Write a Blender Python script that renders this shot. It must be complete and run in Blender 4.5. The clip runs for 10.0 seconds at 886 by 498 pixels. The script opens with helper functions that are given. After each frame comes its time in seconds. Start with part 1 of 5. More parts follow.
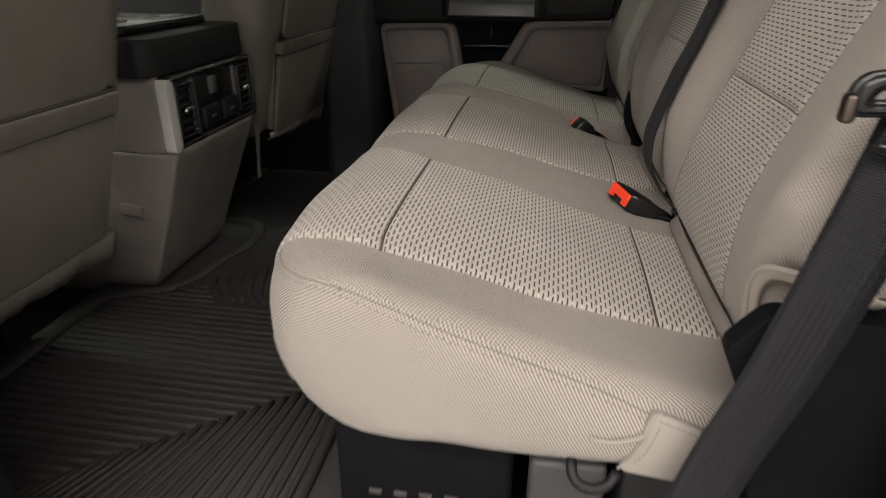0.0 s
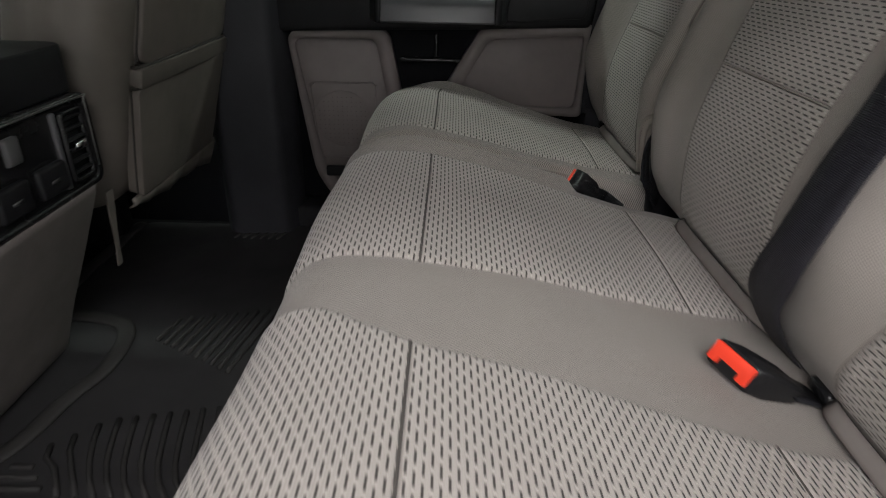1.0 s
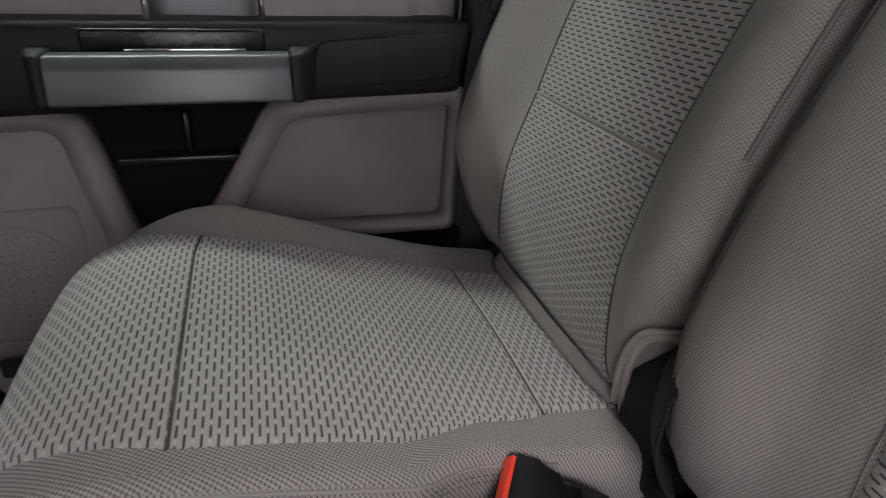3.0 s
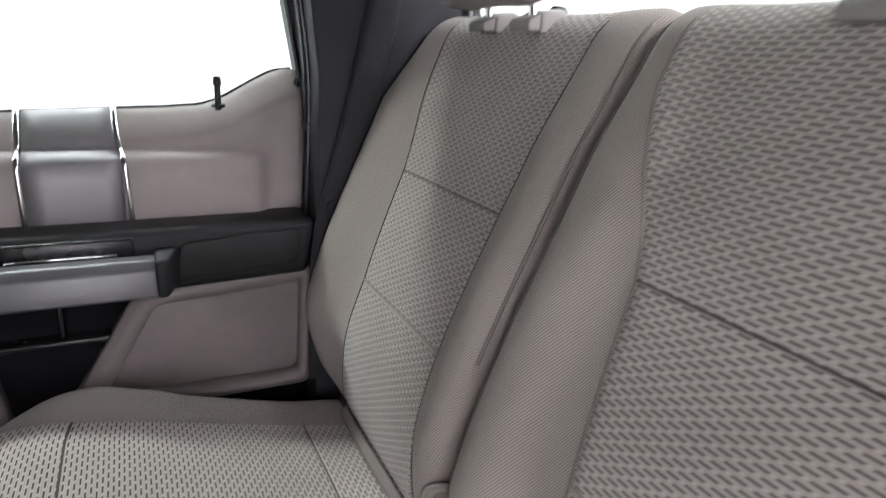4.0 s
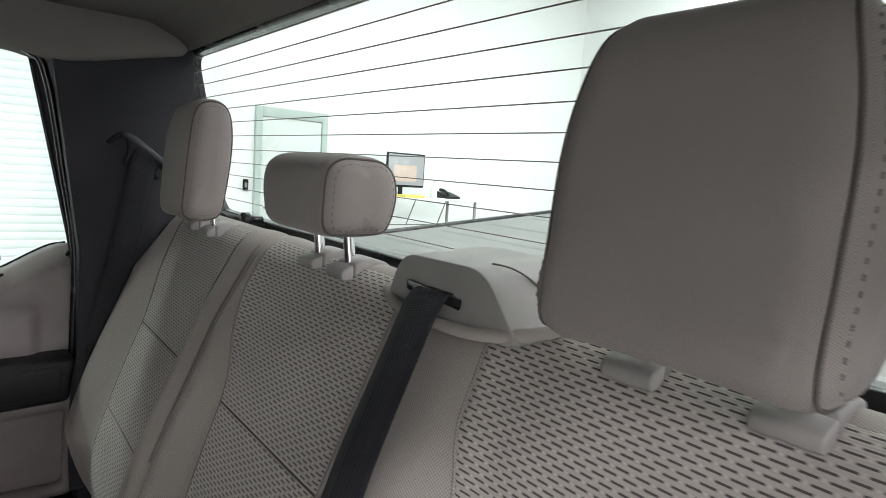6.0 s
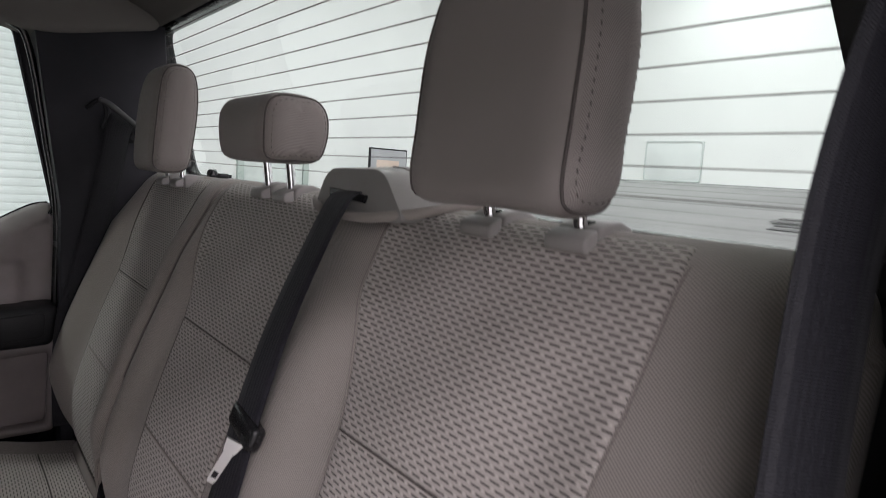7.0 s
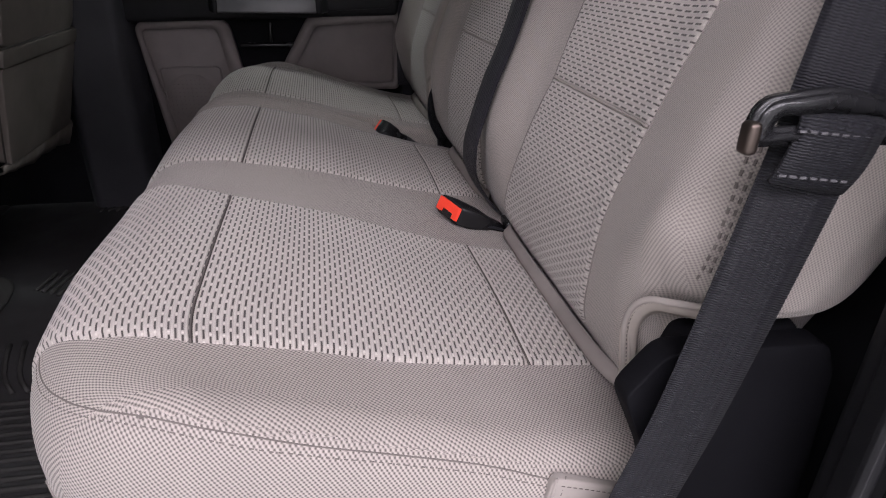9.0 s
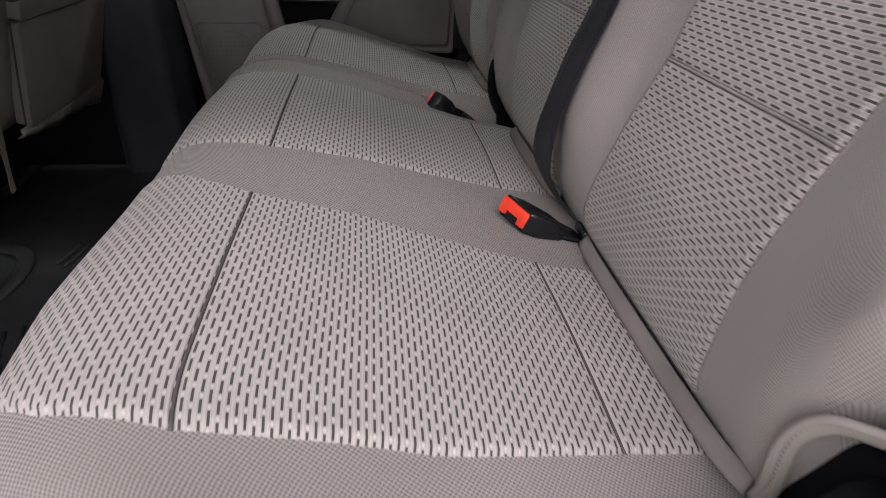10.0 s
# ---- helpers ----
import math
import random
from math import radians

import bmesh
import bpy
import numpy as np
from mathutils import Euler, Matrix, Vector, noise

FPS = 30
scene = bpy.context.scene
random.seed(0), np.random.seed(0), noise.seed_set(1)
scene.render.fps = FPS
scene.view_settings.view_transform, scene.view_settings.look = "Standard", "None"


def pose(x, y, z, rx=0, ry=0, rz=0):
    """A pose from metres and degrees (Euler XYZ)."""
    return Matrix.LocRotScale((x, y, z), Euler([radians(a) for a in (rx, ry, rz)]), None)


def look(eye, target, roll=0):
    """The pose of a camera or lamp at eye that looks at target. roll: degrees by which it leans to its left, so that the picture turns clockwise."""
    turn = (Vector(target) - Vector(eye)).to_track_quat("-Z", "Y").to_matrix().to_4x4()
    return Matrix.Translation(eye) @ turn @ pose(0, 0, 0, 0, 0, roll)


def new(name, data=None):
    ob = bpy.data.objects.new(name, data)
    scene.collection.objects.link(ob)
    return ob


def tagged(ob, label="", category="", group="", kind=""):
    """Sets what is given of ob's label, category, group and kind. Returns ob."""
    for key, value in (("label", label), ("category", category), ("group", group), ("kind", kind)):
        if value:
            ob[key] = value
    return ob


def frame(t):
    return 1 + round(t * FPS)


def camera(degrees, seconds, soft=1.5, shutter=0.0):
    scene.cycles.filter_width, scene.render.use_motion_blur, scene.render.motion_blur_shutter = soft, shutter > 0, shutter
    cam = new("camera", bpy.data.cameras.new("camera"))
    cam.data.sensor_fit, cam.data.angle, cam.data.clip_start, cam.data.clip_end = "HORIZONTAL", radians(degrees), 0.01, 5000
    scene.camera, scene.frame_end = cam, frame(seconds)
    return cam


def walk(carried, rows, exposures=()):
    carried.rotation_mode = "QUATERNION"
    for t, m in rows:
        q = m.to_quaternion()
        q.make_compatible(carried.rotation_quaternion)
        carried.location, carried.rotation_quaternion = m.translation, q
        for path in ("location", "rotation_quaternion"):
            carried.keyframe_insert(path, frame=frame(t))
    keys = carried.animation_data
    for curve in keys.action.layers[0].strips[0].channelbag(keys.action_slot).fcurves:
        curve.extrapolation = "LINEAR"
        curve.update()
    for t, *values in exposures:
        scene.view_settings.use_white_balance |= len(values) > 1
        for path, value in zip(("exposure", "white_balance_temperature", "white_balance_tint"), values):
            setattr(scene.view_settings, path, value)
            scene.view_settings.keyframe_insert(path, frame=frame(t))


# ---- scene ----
cam = camera(72.7, 10.0, soft=0.8, shutter=0.3)
PATH = [
    (0, (0.001, 0.023, 0.612), (-0.288, 1.806, -0.248), 0.4),
    (0.5, (-0.048, 0.248, 0.6), (-0.19, 2.049, -0.258), 0.5),
    (1, (-0.121, 0.454, 0.621), (-0.134, 2.241, -0.277), 1.3),
    (1.5, (-0.148, 0.691, 0.644), (-0.035, 2.453, -0.296), 1.6),
    (2, (-0.129, 0.894, 0.643), (0.099, 2.641, -0.304), 2.3),
    (2.2, (-0.119, 0.969, 0.639), (0.163, 2.711, -0.304), 2.4),
    (3.3, (-0.065, 1.083, 0.642), (0.596, 2.751, -0.241), 3.1),
    (3.5, (-0.061, 1.055, 0.688), (0.675, 2.711, -0.16), 3.4),
    (4, (-0.049, 0.95, 0.794), (0.838, 2.636, 0.185), 3.5),
    (4.5, (-0.041, 0.838, 0.85), (0.973, 2.506, 0.415), 4.0),
    (5, (-0.004, 0.718, 0.914), (1.112, 2.351, 0.618), 4.2),
    (5.5, (0.022, 0.597, 0.952), (1.222, 2.177, 0.702), 4.3),
    (5.7, (0.026, 0.56, 0.958), (1.247, 2.124, 0.705), 4.1),
    (6.8, (0.001, 0.367, 0.916), (1.273, 1.892, 0.674), 4.1),
    (7, (0.004, 0.342, 0.88), (1.276, 1.866, 0.634), 3.7),
    (7.5, (0.007, 0.262, 0.784), (1.115, 1.902, 0.501), 2.6),
    (8, (-0.029, 0.162, 0.692), (0.759, 1.949, 0.26), 1.8),
    (8.5, (-0.038, 0.127, 0.634), (0.468, 1.918, -0.098), 1.4),
    (9, (-0.036, 0.137, 0.618), (0.325, 1.897, -0.261), 1.4),
    (9.5, (-0.034, 0.19, 0.606), (0.245, 1.919, -0.36), 1.4),
    (10, (-0.032, 0.284, 0.606), (0.19, 2.004, -0.39), 2.3),
]
EXPOSURES = [(0.0, -0.42, 7000, 9), (0.5, -0.33, 6600, 6), (1.0, -0.2, 6250, 8), (1.5, -0.55, 6150, 6), (2.0, -0.58, 6050, 4), (2.6, 0.1, 6050, 10), (3.4, 0.85, 6100, 20), (4.0, 1.3, 6100, 17), (5.0, 1.28, 6080, 10), (5.5, 0.79, 6050, 9), (5.8, 0.5, 6080, 10), (6.8, -0.2, 6200, 14), (7.0, -0.32, 6200, 19), (7.5, -0.3, 6200, 25), (9.0, -0.3, 6080, 20), (10.0, -0.32, 6100, 14)]
walk(cam, [(t, look(eye, target, roll)) for t, eye, target, roll in PATH], EXPOSURES)
# Assumed, unseen hall lamps; places and watts are set to light the cab.
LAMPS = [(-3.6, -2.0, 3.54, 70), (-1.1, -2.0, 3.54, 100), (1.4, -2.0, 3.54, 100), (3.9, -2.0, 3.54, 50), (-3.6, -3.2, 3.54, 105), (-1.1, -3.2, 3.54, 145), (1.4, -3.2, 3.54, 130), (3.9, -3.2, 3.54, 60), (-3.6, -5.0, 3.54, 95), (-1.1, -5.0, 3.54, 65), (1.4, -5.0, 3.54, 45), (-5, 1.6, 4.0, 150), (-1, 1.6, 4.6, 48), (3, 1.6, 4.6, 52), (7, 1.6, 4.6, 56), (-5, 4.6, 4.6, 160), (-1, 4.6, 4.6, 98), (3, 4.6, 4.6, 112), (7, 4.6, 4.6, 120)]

from mathutils.bvhtree import BVHTree

# ---- world and light ----
world = bpy.data.worlds.new("world")
scene.world = world
world.use_nodes = True
world.node_tree.nodes["Background"].inputs[0].default_value = (0.8, 0.85, 0.9, 1)
world.node_tree.nodes["Background"].inputs[1].default_value = 0.02


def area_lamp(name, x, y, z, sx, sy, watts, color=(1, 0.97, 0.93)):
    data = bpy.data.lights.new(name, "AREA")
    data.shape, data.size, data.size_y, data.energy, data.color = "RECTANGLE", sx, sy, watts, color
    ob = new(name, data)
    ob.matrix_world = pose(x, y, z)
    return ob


CEIL = 6.4     # ceiling of the hall above the cab floor
GROUND = -0.68
# Added lights: near rows tinted pink, far rows green, to colour the cab.
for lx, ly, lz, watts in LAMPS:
    area_lamp("assumed_hall_lamp", lx, ly, lz, 2.4, 0.6, watts, (1, 0.94, 0.93) if ly < 0 else (0.91, 1, 0.89))

# ---- materials ----


class Nodes:
    """A small helper that wires a node material."""

    def __init__(self, name):
        self.mat = bpy.data.materials.new(name)
        self.mat.use_nodes = True
        self.tree = self.mat.node_tree
        self.bsdf = self.tree.nodes["Principled BSDF"]

    def link(self, a, b):
        self.tree.links.new(a, b)

    def math(self, op, a, b=None, c=None):
        node = self.tree.nodes.new("ShaderNodeMath")
        node.operation = op
        for n, v in enumerate((a, b, c)):
            if v is None:
                continue
            if isinstance(v, (int, float)):
                node.inputs[n].default_value = v
            else:
                self.link(v, node.inputs[n])
        return node.outputs[0]

    def mix(self, fac, a, b):
        node = self.tree.nodes.new("ShaderNodeMix")
        node.data_type = "RGBA"
        for sock, v in ((node.inputs[0], fac), (node.inputs[6], a), (node.inputs[7], b)):
            if isinstance(v, (int, float)):
                sock.default_value = v
            elif isinstance(v, tuple):
                sock.default_value = (*v, 1)
            else:
                self.link(v, sock)
        return node.outputs[2]

    def noise(self, coords, scale, detail=3.0, rough=0.55):
        node = self.tree.nodes.new("ShaderNodeTexNoise")
        node.inputs["Scale"].default_value = scale
        node.inputs["Detail"].default_value = detail
        node.inputs["Roughness"].default_value = rough
        if coords is not None:
            self.link(coords, node.inputs["Vector"])
        return node.outputs[0]

    def ramp(self, v, lo, hi):
        node = self.tree.nodes.new("ShaderNodeMapRange")
        node.inputs[1].default_value, node.inputs[2].default_value = lo, hi
        self.link(v, node.inputs[0])
        return node.outputs[0]

    def coords(self, kind):
        return self.tree.nodes.new("ShaderNodeTexCoord").outputs[kind]

    def uv(self):
        split = self.tree.nodes.new("ShaderNodeSeparateXYZ")
        self.link(self.coords("UV"), split.inputs[0])
        return split.outputs[0], split.outputs[1]

    def bump(self, height, strength, distance):
        node = self.tree.nodes.new("ShaderNodeBump")
        node.inputs["Strength"].default_value = strength
        node.inputs["Distance"].default_value = distance
        self.link(height, node.inputs["Height"])
        self.link(node.outputs[0], self.bsdf.inputs["Normal"])

    def set(self, color=None, rough=0.6, metal=0.0, spec=0.5, sheen=0.0):
        b = self.bsdf.inputs
        if isinstance(color, tuple):
            b["Base Color"].default_value = (*color, 1)
        elif color is not None:
            self.link(color, b["Base Color"])
        if isinstance(rough, (int, float)):
            b["Roughness"].default_value = rough
        else:
            self.link(rough, b["Roughness"])
        b["Metallic"].default_value = metal
        b["Specular IOR Level"].default_value = spec
        b["Sheen Weight"].default_value = sheen
        return self.mat


def scaled(c, k):
    return tuple(v * k for v in c)


def woven_insert(name, light, dark, row_pitch=0.0049, dash_pitch=0.0155, thick=0.2):
    """Pale knitted seat cloth with staggered dark dashes that run across the car; UV in metres."""
    m = Nodes(name)
    u, v = m.uv()
    row = m.math("DIVIDE", v, row_pitch)
    cell = m.math("FLOOR", row)
    odd = m.math("FLOORED_MODULO", cell, 2.0)
    col = m.math("ADD", m.math("DIVIDE", u, dash_pitch), m.math("MULTIPLY", odd, 0.5))
    fu = m.math("ABSOLUTE", m.math("SUBTRACT", m.math("FRACT", col), 0.5))
    fv = m.math("ABSOLUTE", m.math("SUBTRACT", m.math("FRACT", row), 0.5))
    along = m.ramp(fu, 0.36, 0.31)
    across = m.ramp(fv, thick, thick - 0.08)
    dash = m.math("MULTIPLY", along, across)
    fine = m.noise(m.coords("UV"), 900.0, 2.0, 0.7)
    stain = m.noise(m.coords("UV"), 14.0, 4.0, 0.6)
    rib = m.math("SINE", m.math("MULTIPLY", v, 4 * math.pi / row_pitch))
    base = m.mix(m.ramp(stain, 0.3, 0.75), scaled(light, 1.05), scaled(light, 0.9))
    base = m.mix(m.ramp(fine, 0.3, 0.7), base, m.mix(0.5, base, scaled(light, 0.6)))
    bead = m.math("MULTIPLY", m.ramp(fu, 0.40, 0.48), m.ramp(fv, 0.30, 0.12))
    base = m.mix(m.math("MULTIPLY", bead, 0.55), base, scaled(light, 1.32))
    color = m.mix(m.math("MULTIPLY", dash, 0.96), base, dark)
    height = m.math("ADD", m.math("MULTIPLY", dash, -1.0), m.math("ADD", m.math("MULTIPLY", fine, 0.35), m.math("MULTIPLY", rib, 0.2)))
    m.bump(height, 0.55, 0.0012)
    return m.set(color, 0.92, spec=0.2, sheen=0.15)


def twill(name, light, pitch=0.0029, depth=0.0009, cross=0.17, pale=1.3, deep=0.36):
    """Plain seat cloth: a slanted lattice of small knots, faint stains; UV in metres."""
    m = Nodes(name)
    u, v = m.uv()
    k = 2 * math.pi / pitch
    a = m.math("SINE", m.math("MULTIPLY", m.math("ADD", m.math("MULTIPLY", v, 0.55), u), k))
    b = m.math("SINE", m.math("MULTIPLY", m.math("SUBTRACT", v, m.math("MULTIPLY", u, 0.62)), k * 1.05))
    fine = m.noise(m.coords("UV"), 900.0, 2.0, 0.7)
    stain = m.noise(m.coords("UV"), 7.0, 5.0, 0.62)
    patch = m.noise(m.coords("UV"), 2.3, 3.0, 0.5)
    base = m.mix(m.ramp(stain, 0.35, 0.72), scaled(light, 1.1), scaled(light, 0.9))
    base = m.mix(m.ramp(patch, 0.35, 0.7), base, (light[0] * 0.93, light[1] * 0.92, light[2] * 0.88))
    knot = m.math("ADD", m.math("MULTIPLY", a, 0.28), m.math("ADD", m.math("MULTIPLY", b, cross), 0.5))
    knot = m.math("ADD", knot, m.math("MULTIPLY", m.math("SUBTRACT", fine, 0.5), 0.35))
    color = m.mix(m.ramp(knot, 0.1, 0.72), scaled(light, deep), m.mix(0.7, scaled(light, pale), base))
    m.bump(knot, 0.6, depth)
    return m.set(color, 0.93, spec=0.18, sheen=0.12)


def grained(name, color, rough=0.55, grain=900.0, depth=0.0003, strength=0.25, spec=0.4, wear=0.12):
    """Moulded plastic with a fine leather grain and faint scuffs."""
    m = Nodes(name)
    at = m.coords("Object")
    vor = m.tree.nodes.new("ShaderNodeTexVoronoi")
    vor.inputs["Scale"].default_value = grain
    m.link(at, vor.inputs["Vector"])
    scuff = m.noise(at, 11.0, 5.0, 0.6)
    tone = m.mix(m.ramp(scuff, 0.35, 0.75), scaled(color, 1 + wear), scaled(color, 1 - wear))
    r = m.math("ADD", m.math("MULTIPLY", scuff, 0.22), rough - 0.11)
    m.bump(vor.outputs[0], strength, depth)
    return m.set(tone, r, spec=spec)


def metal(name, color, rough=0.25):
    m = Nodes(name)
    n = m.noise(m.coords("Object"), 40.0, 4.0)
    r = m.math("ADD", m.math("MULTIPLY", n, 0.18), rough - 0.08)
    return m.set(color, r, metal=1.0)


def webbing(name, color):
    """Woven belt: UV u across the strap and v along it, in metres."""
    m = Nodes(name)
    u, v = m.uv()
    cords = m.math("SINE", m.math("MULTIPLY", u, 2 * math.pi / 0.0047))
    zig = m.math("ABSOLUTE", m.math("SUBTRACT", m.math("FRACT", m.math("DIVIDE", u, 0.0047)), 0.5))
    picks = m.math("SINE", m.math("MULTIPLY", m.math("ADD", v, m.math("MULTIPLY", zig, 0.0009)), 2 * math.pi / 0.0016))
    fine = m.noise(m.coords("UV"), 500.0, 2.0)
    h = m.math("ADD", m.math("MULTIPLY", cords, 0.2), m.math("ADD", m.math("MULTIPLY", picks, 0.35), m.math("MULTIPLY", fine, 0.5)))
    c = m.mix(m.math("ADD", m.math("MULTIPLY", picks, 0.25), m.math("MULTIPLY", fine, 0.5)), scaled(color, 0.3), scaled(color, 1.9))
    m.bump(h, 0.65, 0.0009)
    return m.set(c, 0.55, spec=0.24, sheen=0.03)


def plain(name, color, rough=0.6, spec=0.4, noise_scale=3.0, amount=0.06, bump_scale=80.0, depth=0.001):
    m = Nodes(name)
    at = m.coords("Object")
    n = m.noise(at, noise_scale, 4.0)
    c = m.mix(m.ramp(n, 0.3, 0.7), scaled(color, 1 - amount), scaled(color, 1 + amount))
    m.bump(m.noise(at, bump_scale, 3.0), 0.2, depth)
    return m.set(c, rough, spec=spec)


def pane_glass(name, tint):
    m = Nodes(name)
    t = m.tree
    clear = t.nodes.new("ShaderNodeBsdfTransparent")
    clear.inputs[0].default_value = (*tint, 1)
    gloss = t.nodes.new("ShaderNodeBsdfGlossy")
    gloss.inputs["Roughness"].default_value = 0.02
    fres = t.nodes.new("ShaderNodeFresnel")
    fres.inputs[0].default_value = 1.45
    blend = t.nodes.new("ShaderNodeMixShader")
    m.link(fres.outputs[0], blend.inputs[0])
    m.link(clear.outputs[0], blend.inputs[1])
    m.link(gloss.outputs[0], blend.inputs[2])
    m.link(blend.outputs[0], t.nodes["Material Output"].inputs[0])
    return m.mat


CLOTH = (0.34, 0.306, 0.283)
insert_cloth = woven_insert("woven_insert_cloth", (0.47, 0.43, 0.395), (0.05, 0.044, 0.041))
# Same cloth, finer pitch; softer dash contrast paints in the backrest's light.
back_insert_cloth = woven_insert("light_softened_backrest_cloth", (0.44, 0.403, 0.372), (0.065, 0.058, 0.054), 0.0044, 0.0145)
bolster_cloth = twill("twill_bolster_cloth", CLOTH, 0.0031, 0.0005, 0.17, 1.34, 0.3)
back_cloth = twill("twill_backrest_cloth", CLOTH, 0.0024, 0.0003, 0.2, 1.16, 0.56)
pad_cloth = twill("fine_pad_cloth", (0.25, 0.225, 0.21), 0.0015, 0.0003, 0.2, 1.14, 0.6)
lining_cloth = plain("smooth_lining_cloth", (0.33, 0.295, 0.262), 0.9, 0.2, 14.0, 0.1, 700.0, 0.0006)
# Taupe hem cloth; shade in the seat crease is put into its colour.
hem_cloth = plain("taupe_shaded_hem_cloth", (0.205, 0.183, 0.168), 0.92, 0.2, 14.0, 0.12, 600.0, 0.0008)
thread = plain("sewing_thread", (0.30, 0.27, 0.245), 0.8)
seam_mid = plain("taupe_thread_and_edge_shade", (0.2, 0.18, 0.166), 0.9)
seam_soft = plain("brown_thread_and_crease_shade", (0.085, 0.075, 0.069), 0.95)
seam_dark = plain("dark_sewn_thread", (0.13, 0.115, 0.105), 0.9)
trim_grey = grained("warm_grey_trim_plastic", (0.175, 0.152, 0.146), 0.55)
# Warm grey raised and pinked: light on the upper door put into colour.
door_trim = grained("light_tinted_door_plastic", (0.25, 0.218, 0.211), 0.55)
trim_light = grained("light_paled_trim_plastic", (0.375, 0.353, 0.334), 0.5)
cover_plastic = grained("grey_belt_cover_plastic", (0.25, 0.236, 0.226), 0.55)
matte_black = grained("matte_black_plastic", (0.0055, 0.0055, 0.0068), 0.7, spec=0.07)
black_plastic = grained("black_grained_plastic", (0.011, 0.011, 0.0125), 0.55, spec=0.28)
dark_trim = grained("charcoal_pillar_plastic", (0.018, 0.018, 0.0225), 0.65, spec=0.3)
# Charcoal pillar plastic raised in colour to paint in the far pillar's light.
pillar_trim = grained("lit_pillar_plastic", (0.034, 0.034, 0.039), 0.55, spec=0.35)
gloss_black = grained("satin_black_plastic", (0.012, 0.012, 0.013), 0.25, strength=0.05)
handle_grey = grained("dark_satin_grey_paint", (0.085, 0.083, 0.088), 0.32, strength=0.03, spec=0.6)
bezel_silver = grained("satin_silver_bezel", (0.40, 0.39, 0.38), 0.3, strength=0.03, spec=0.6)
silver = metal("satin_silver_paint", (0.26, 0.255, 0.25), 0.42)
brushed = metal("brushed_grey_panel", (0.27, 0.26, 0.27), 0.58)
steel = metal("bright_brushed_steel", (0.7, 0.7, 0.69), 0.36)
chrome = metal("chrome", (0.85, 0.85, 0.86), 0.1)
middle_belt_cloth = webbing("navy_charcoal_belt_webbing", (0.019, 0.018, 0.025))
belt_cloth = webbing("charcoal_belt_webbing", (0.0085, 0.0086, 0.0122))
pillar_belt_cloth = webbing("lighter_charcoal_belt_webbing", (0.028, 0.0275, 0.033))
red_plastic = grained("red_release_plastic", (0.82, 0.055, 0.024), 0.4, strength=0.05, wear=0.05)
rubber = grained("black_rubber_mat", (0.031, 0.030, 0.031), 0.52, grain=500.0, strength=0.3, spec=0.35)
rubber_edge = grained("worn_black_rubber", (0.034, 0.0325, 0.0315), 0.62, grain=600.0, strength=0.2, spec=0.22)
carpet = plain("black_carpet", (0.012, 0.012, 0.013), 0.95, 0.1, 20.0, 0.3, 900.0, 0.004)
vinyl = grained("taupe_seatback_vinyl", (0.138, 0.122, 0.107), 0.5, grain=700.0, strength=0.35)
vinyl_seam = grained("dark_vinyl_seam", (0.04, 0.036, 0.032), 0.6)
headliner_cloth = plain("grey_headliner_cloth", (0.14, 0.131, 0.122), 0.95, 0.1, 6.0, 0.05, 900.0, 0.001)
window_glass = pane_glass("window_glass", (0.93, 0.95, 0.94))
heater = plain("heater_line_paint", (0.2, 0.17, 0.16), 0.7)
wall_paint = plain("white_wall_paint", (0.80, 0.81, 0.80), 0.7, 0.3, 0.7, 0.03, 30.0, 0.001)
ceiling_paint = plain("white_ceiling_paint", (0.78, 0.78, 0.77), 0.8)
slat_paint = plain("white_door_slat_paint", (0.62, 0.66, 0.65), 0.5, 0.4, 1.5, 0.04)
epoxy = plain("pale_epoxy_floor", (0.45, 0.45, 0.44), 0.35, 0.5, 1.2, 0.1, 40.0, 0.001)
console_trim = grained("warm_grey_console_plastic", (0.165, 0.148, 0.139), 0.5)
frame_paint = plain("grey_green_frame_paint", (0.42, 0.48, 0.45), 0.5)
lid_paint = plain("grey_lid_vinyl", (0.165, 0.166, 0.163), 0.6, 0.4, 3.0, 0.12, 200.0, 0.001)
lid_print = plain("grey_print", (0.07, 0.07, 0.07), 0.7)
truck_paint = plain("black_truck_paint", (0.02, 0.02, 0.022), 0.25, 0.5)
paper = plain("paper_white", (0.75, 0.76, 0.74), 0.8)
screen_grey = plain("dim_screen", (0.2, 0.21, 0.2), 0.3)
screen_glow = plain("lit_screen", (0.05, 0.05, 0.05), 0.3)
screen_warm = plain("lit_screen_window", (0.05, 0.05, 0.05), 0.3)
for mat, glow in ((screen_glow, (0.5, 0.52, 0.5)), (screen_warm, (0.85, 0.68, 0.52))):
    mat.node_tree.nodes["Principled BSDF"].inputs["Emission Color"].default_value = (*glow, 1)
    mat.node_tree.nodes["Principled BSDF"].inputs["Emission Strength"].default_value = 0.8
yellow = plain("yellow_paper", (0.7, 0.6, 0.12), 0.7)
green = plain("green_label", (0.25, 0.45, 0.2), 0.6)

# ---- mesh helpers ----


def part(name, bm, material, parent=None, label="", smooth=True):
    """Links a bmesh as one mesh object, under a thing or a part."""
    me = bpy.data.meshes.new(name)
    bm.normal_update()
    bm.to_mesh(me)
    bm.free()
    me.materials.append(material)
    if smooth:
        me.shade_smooth()
    ob = new(name, me)
    ob.parent = parent
    if label:
        ob["label"] = label
    return ob


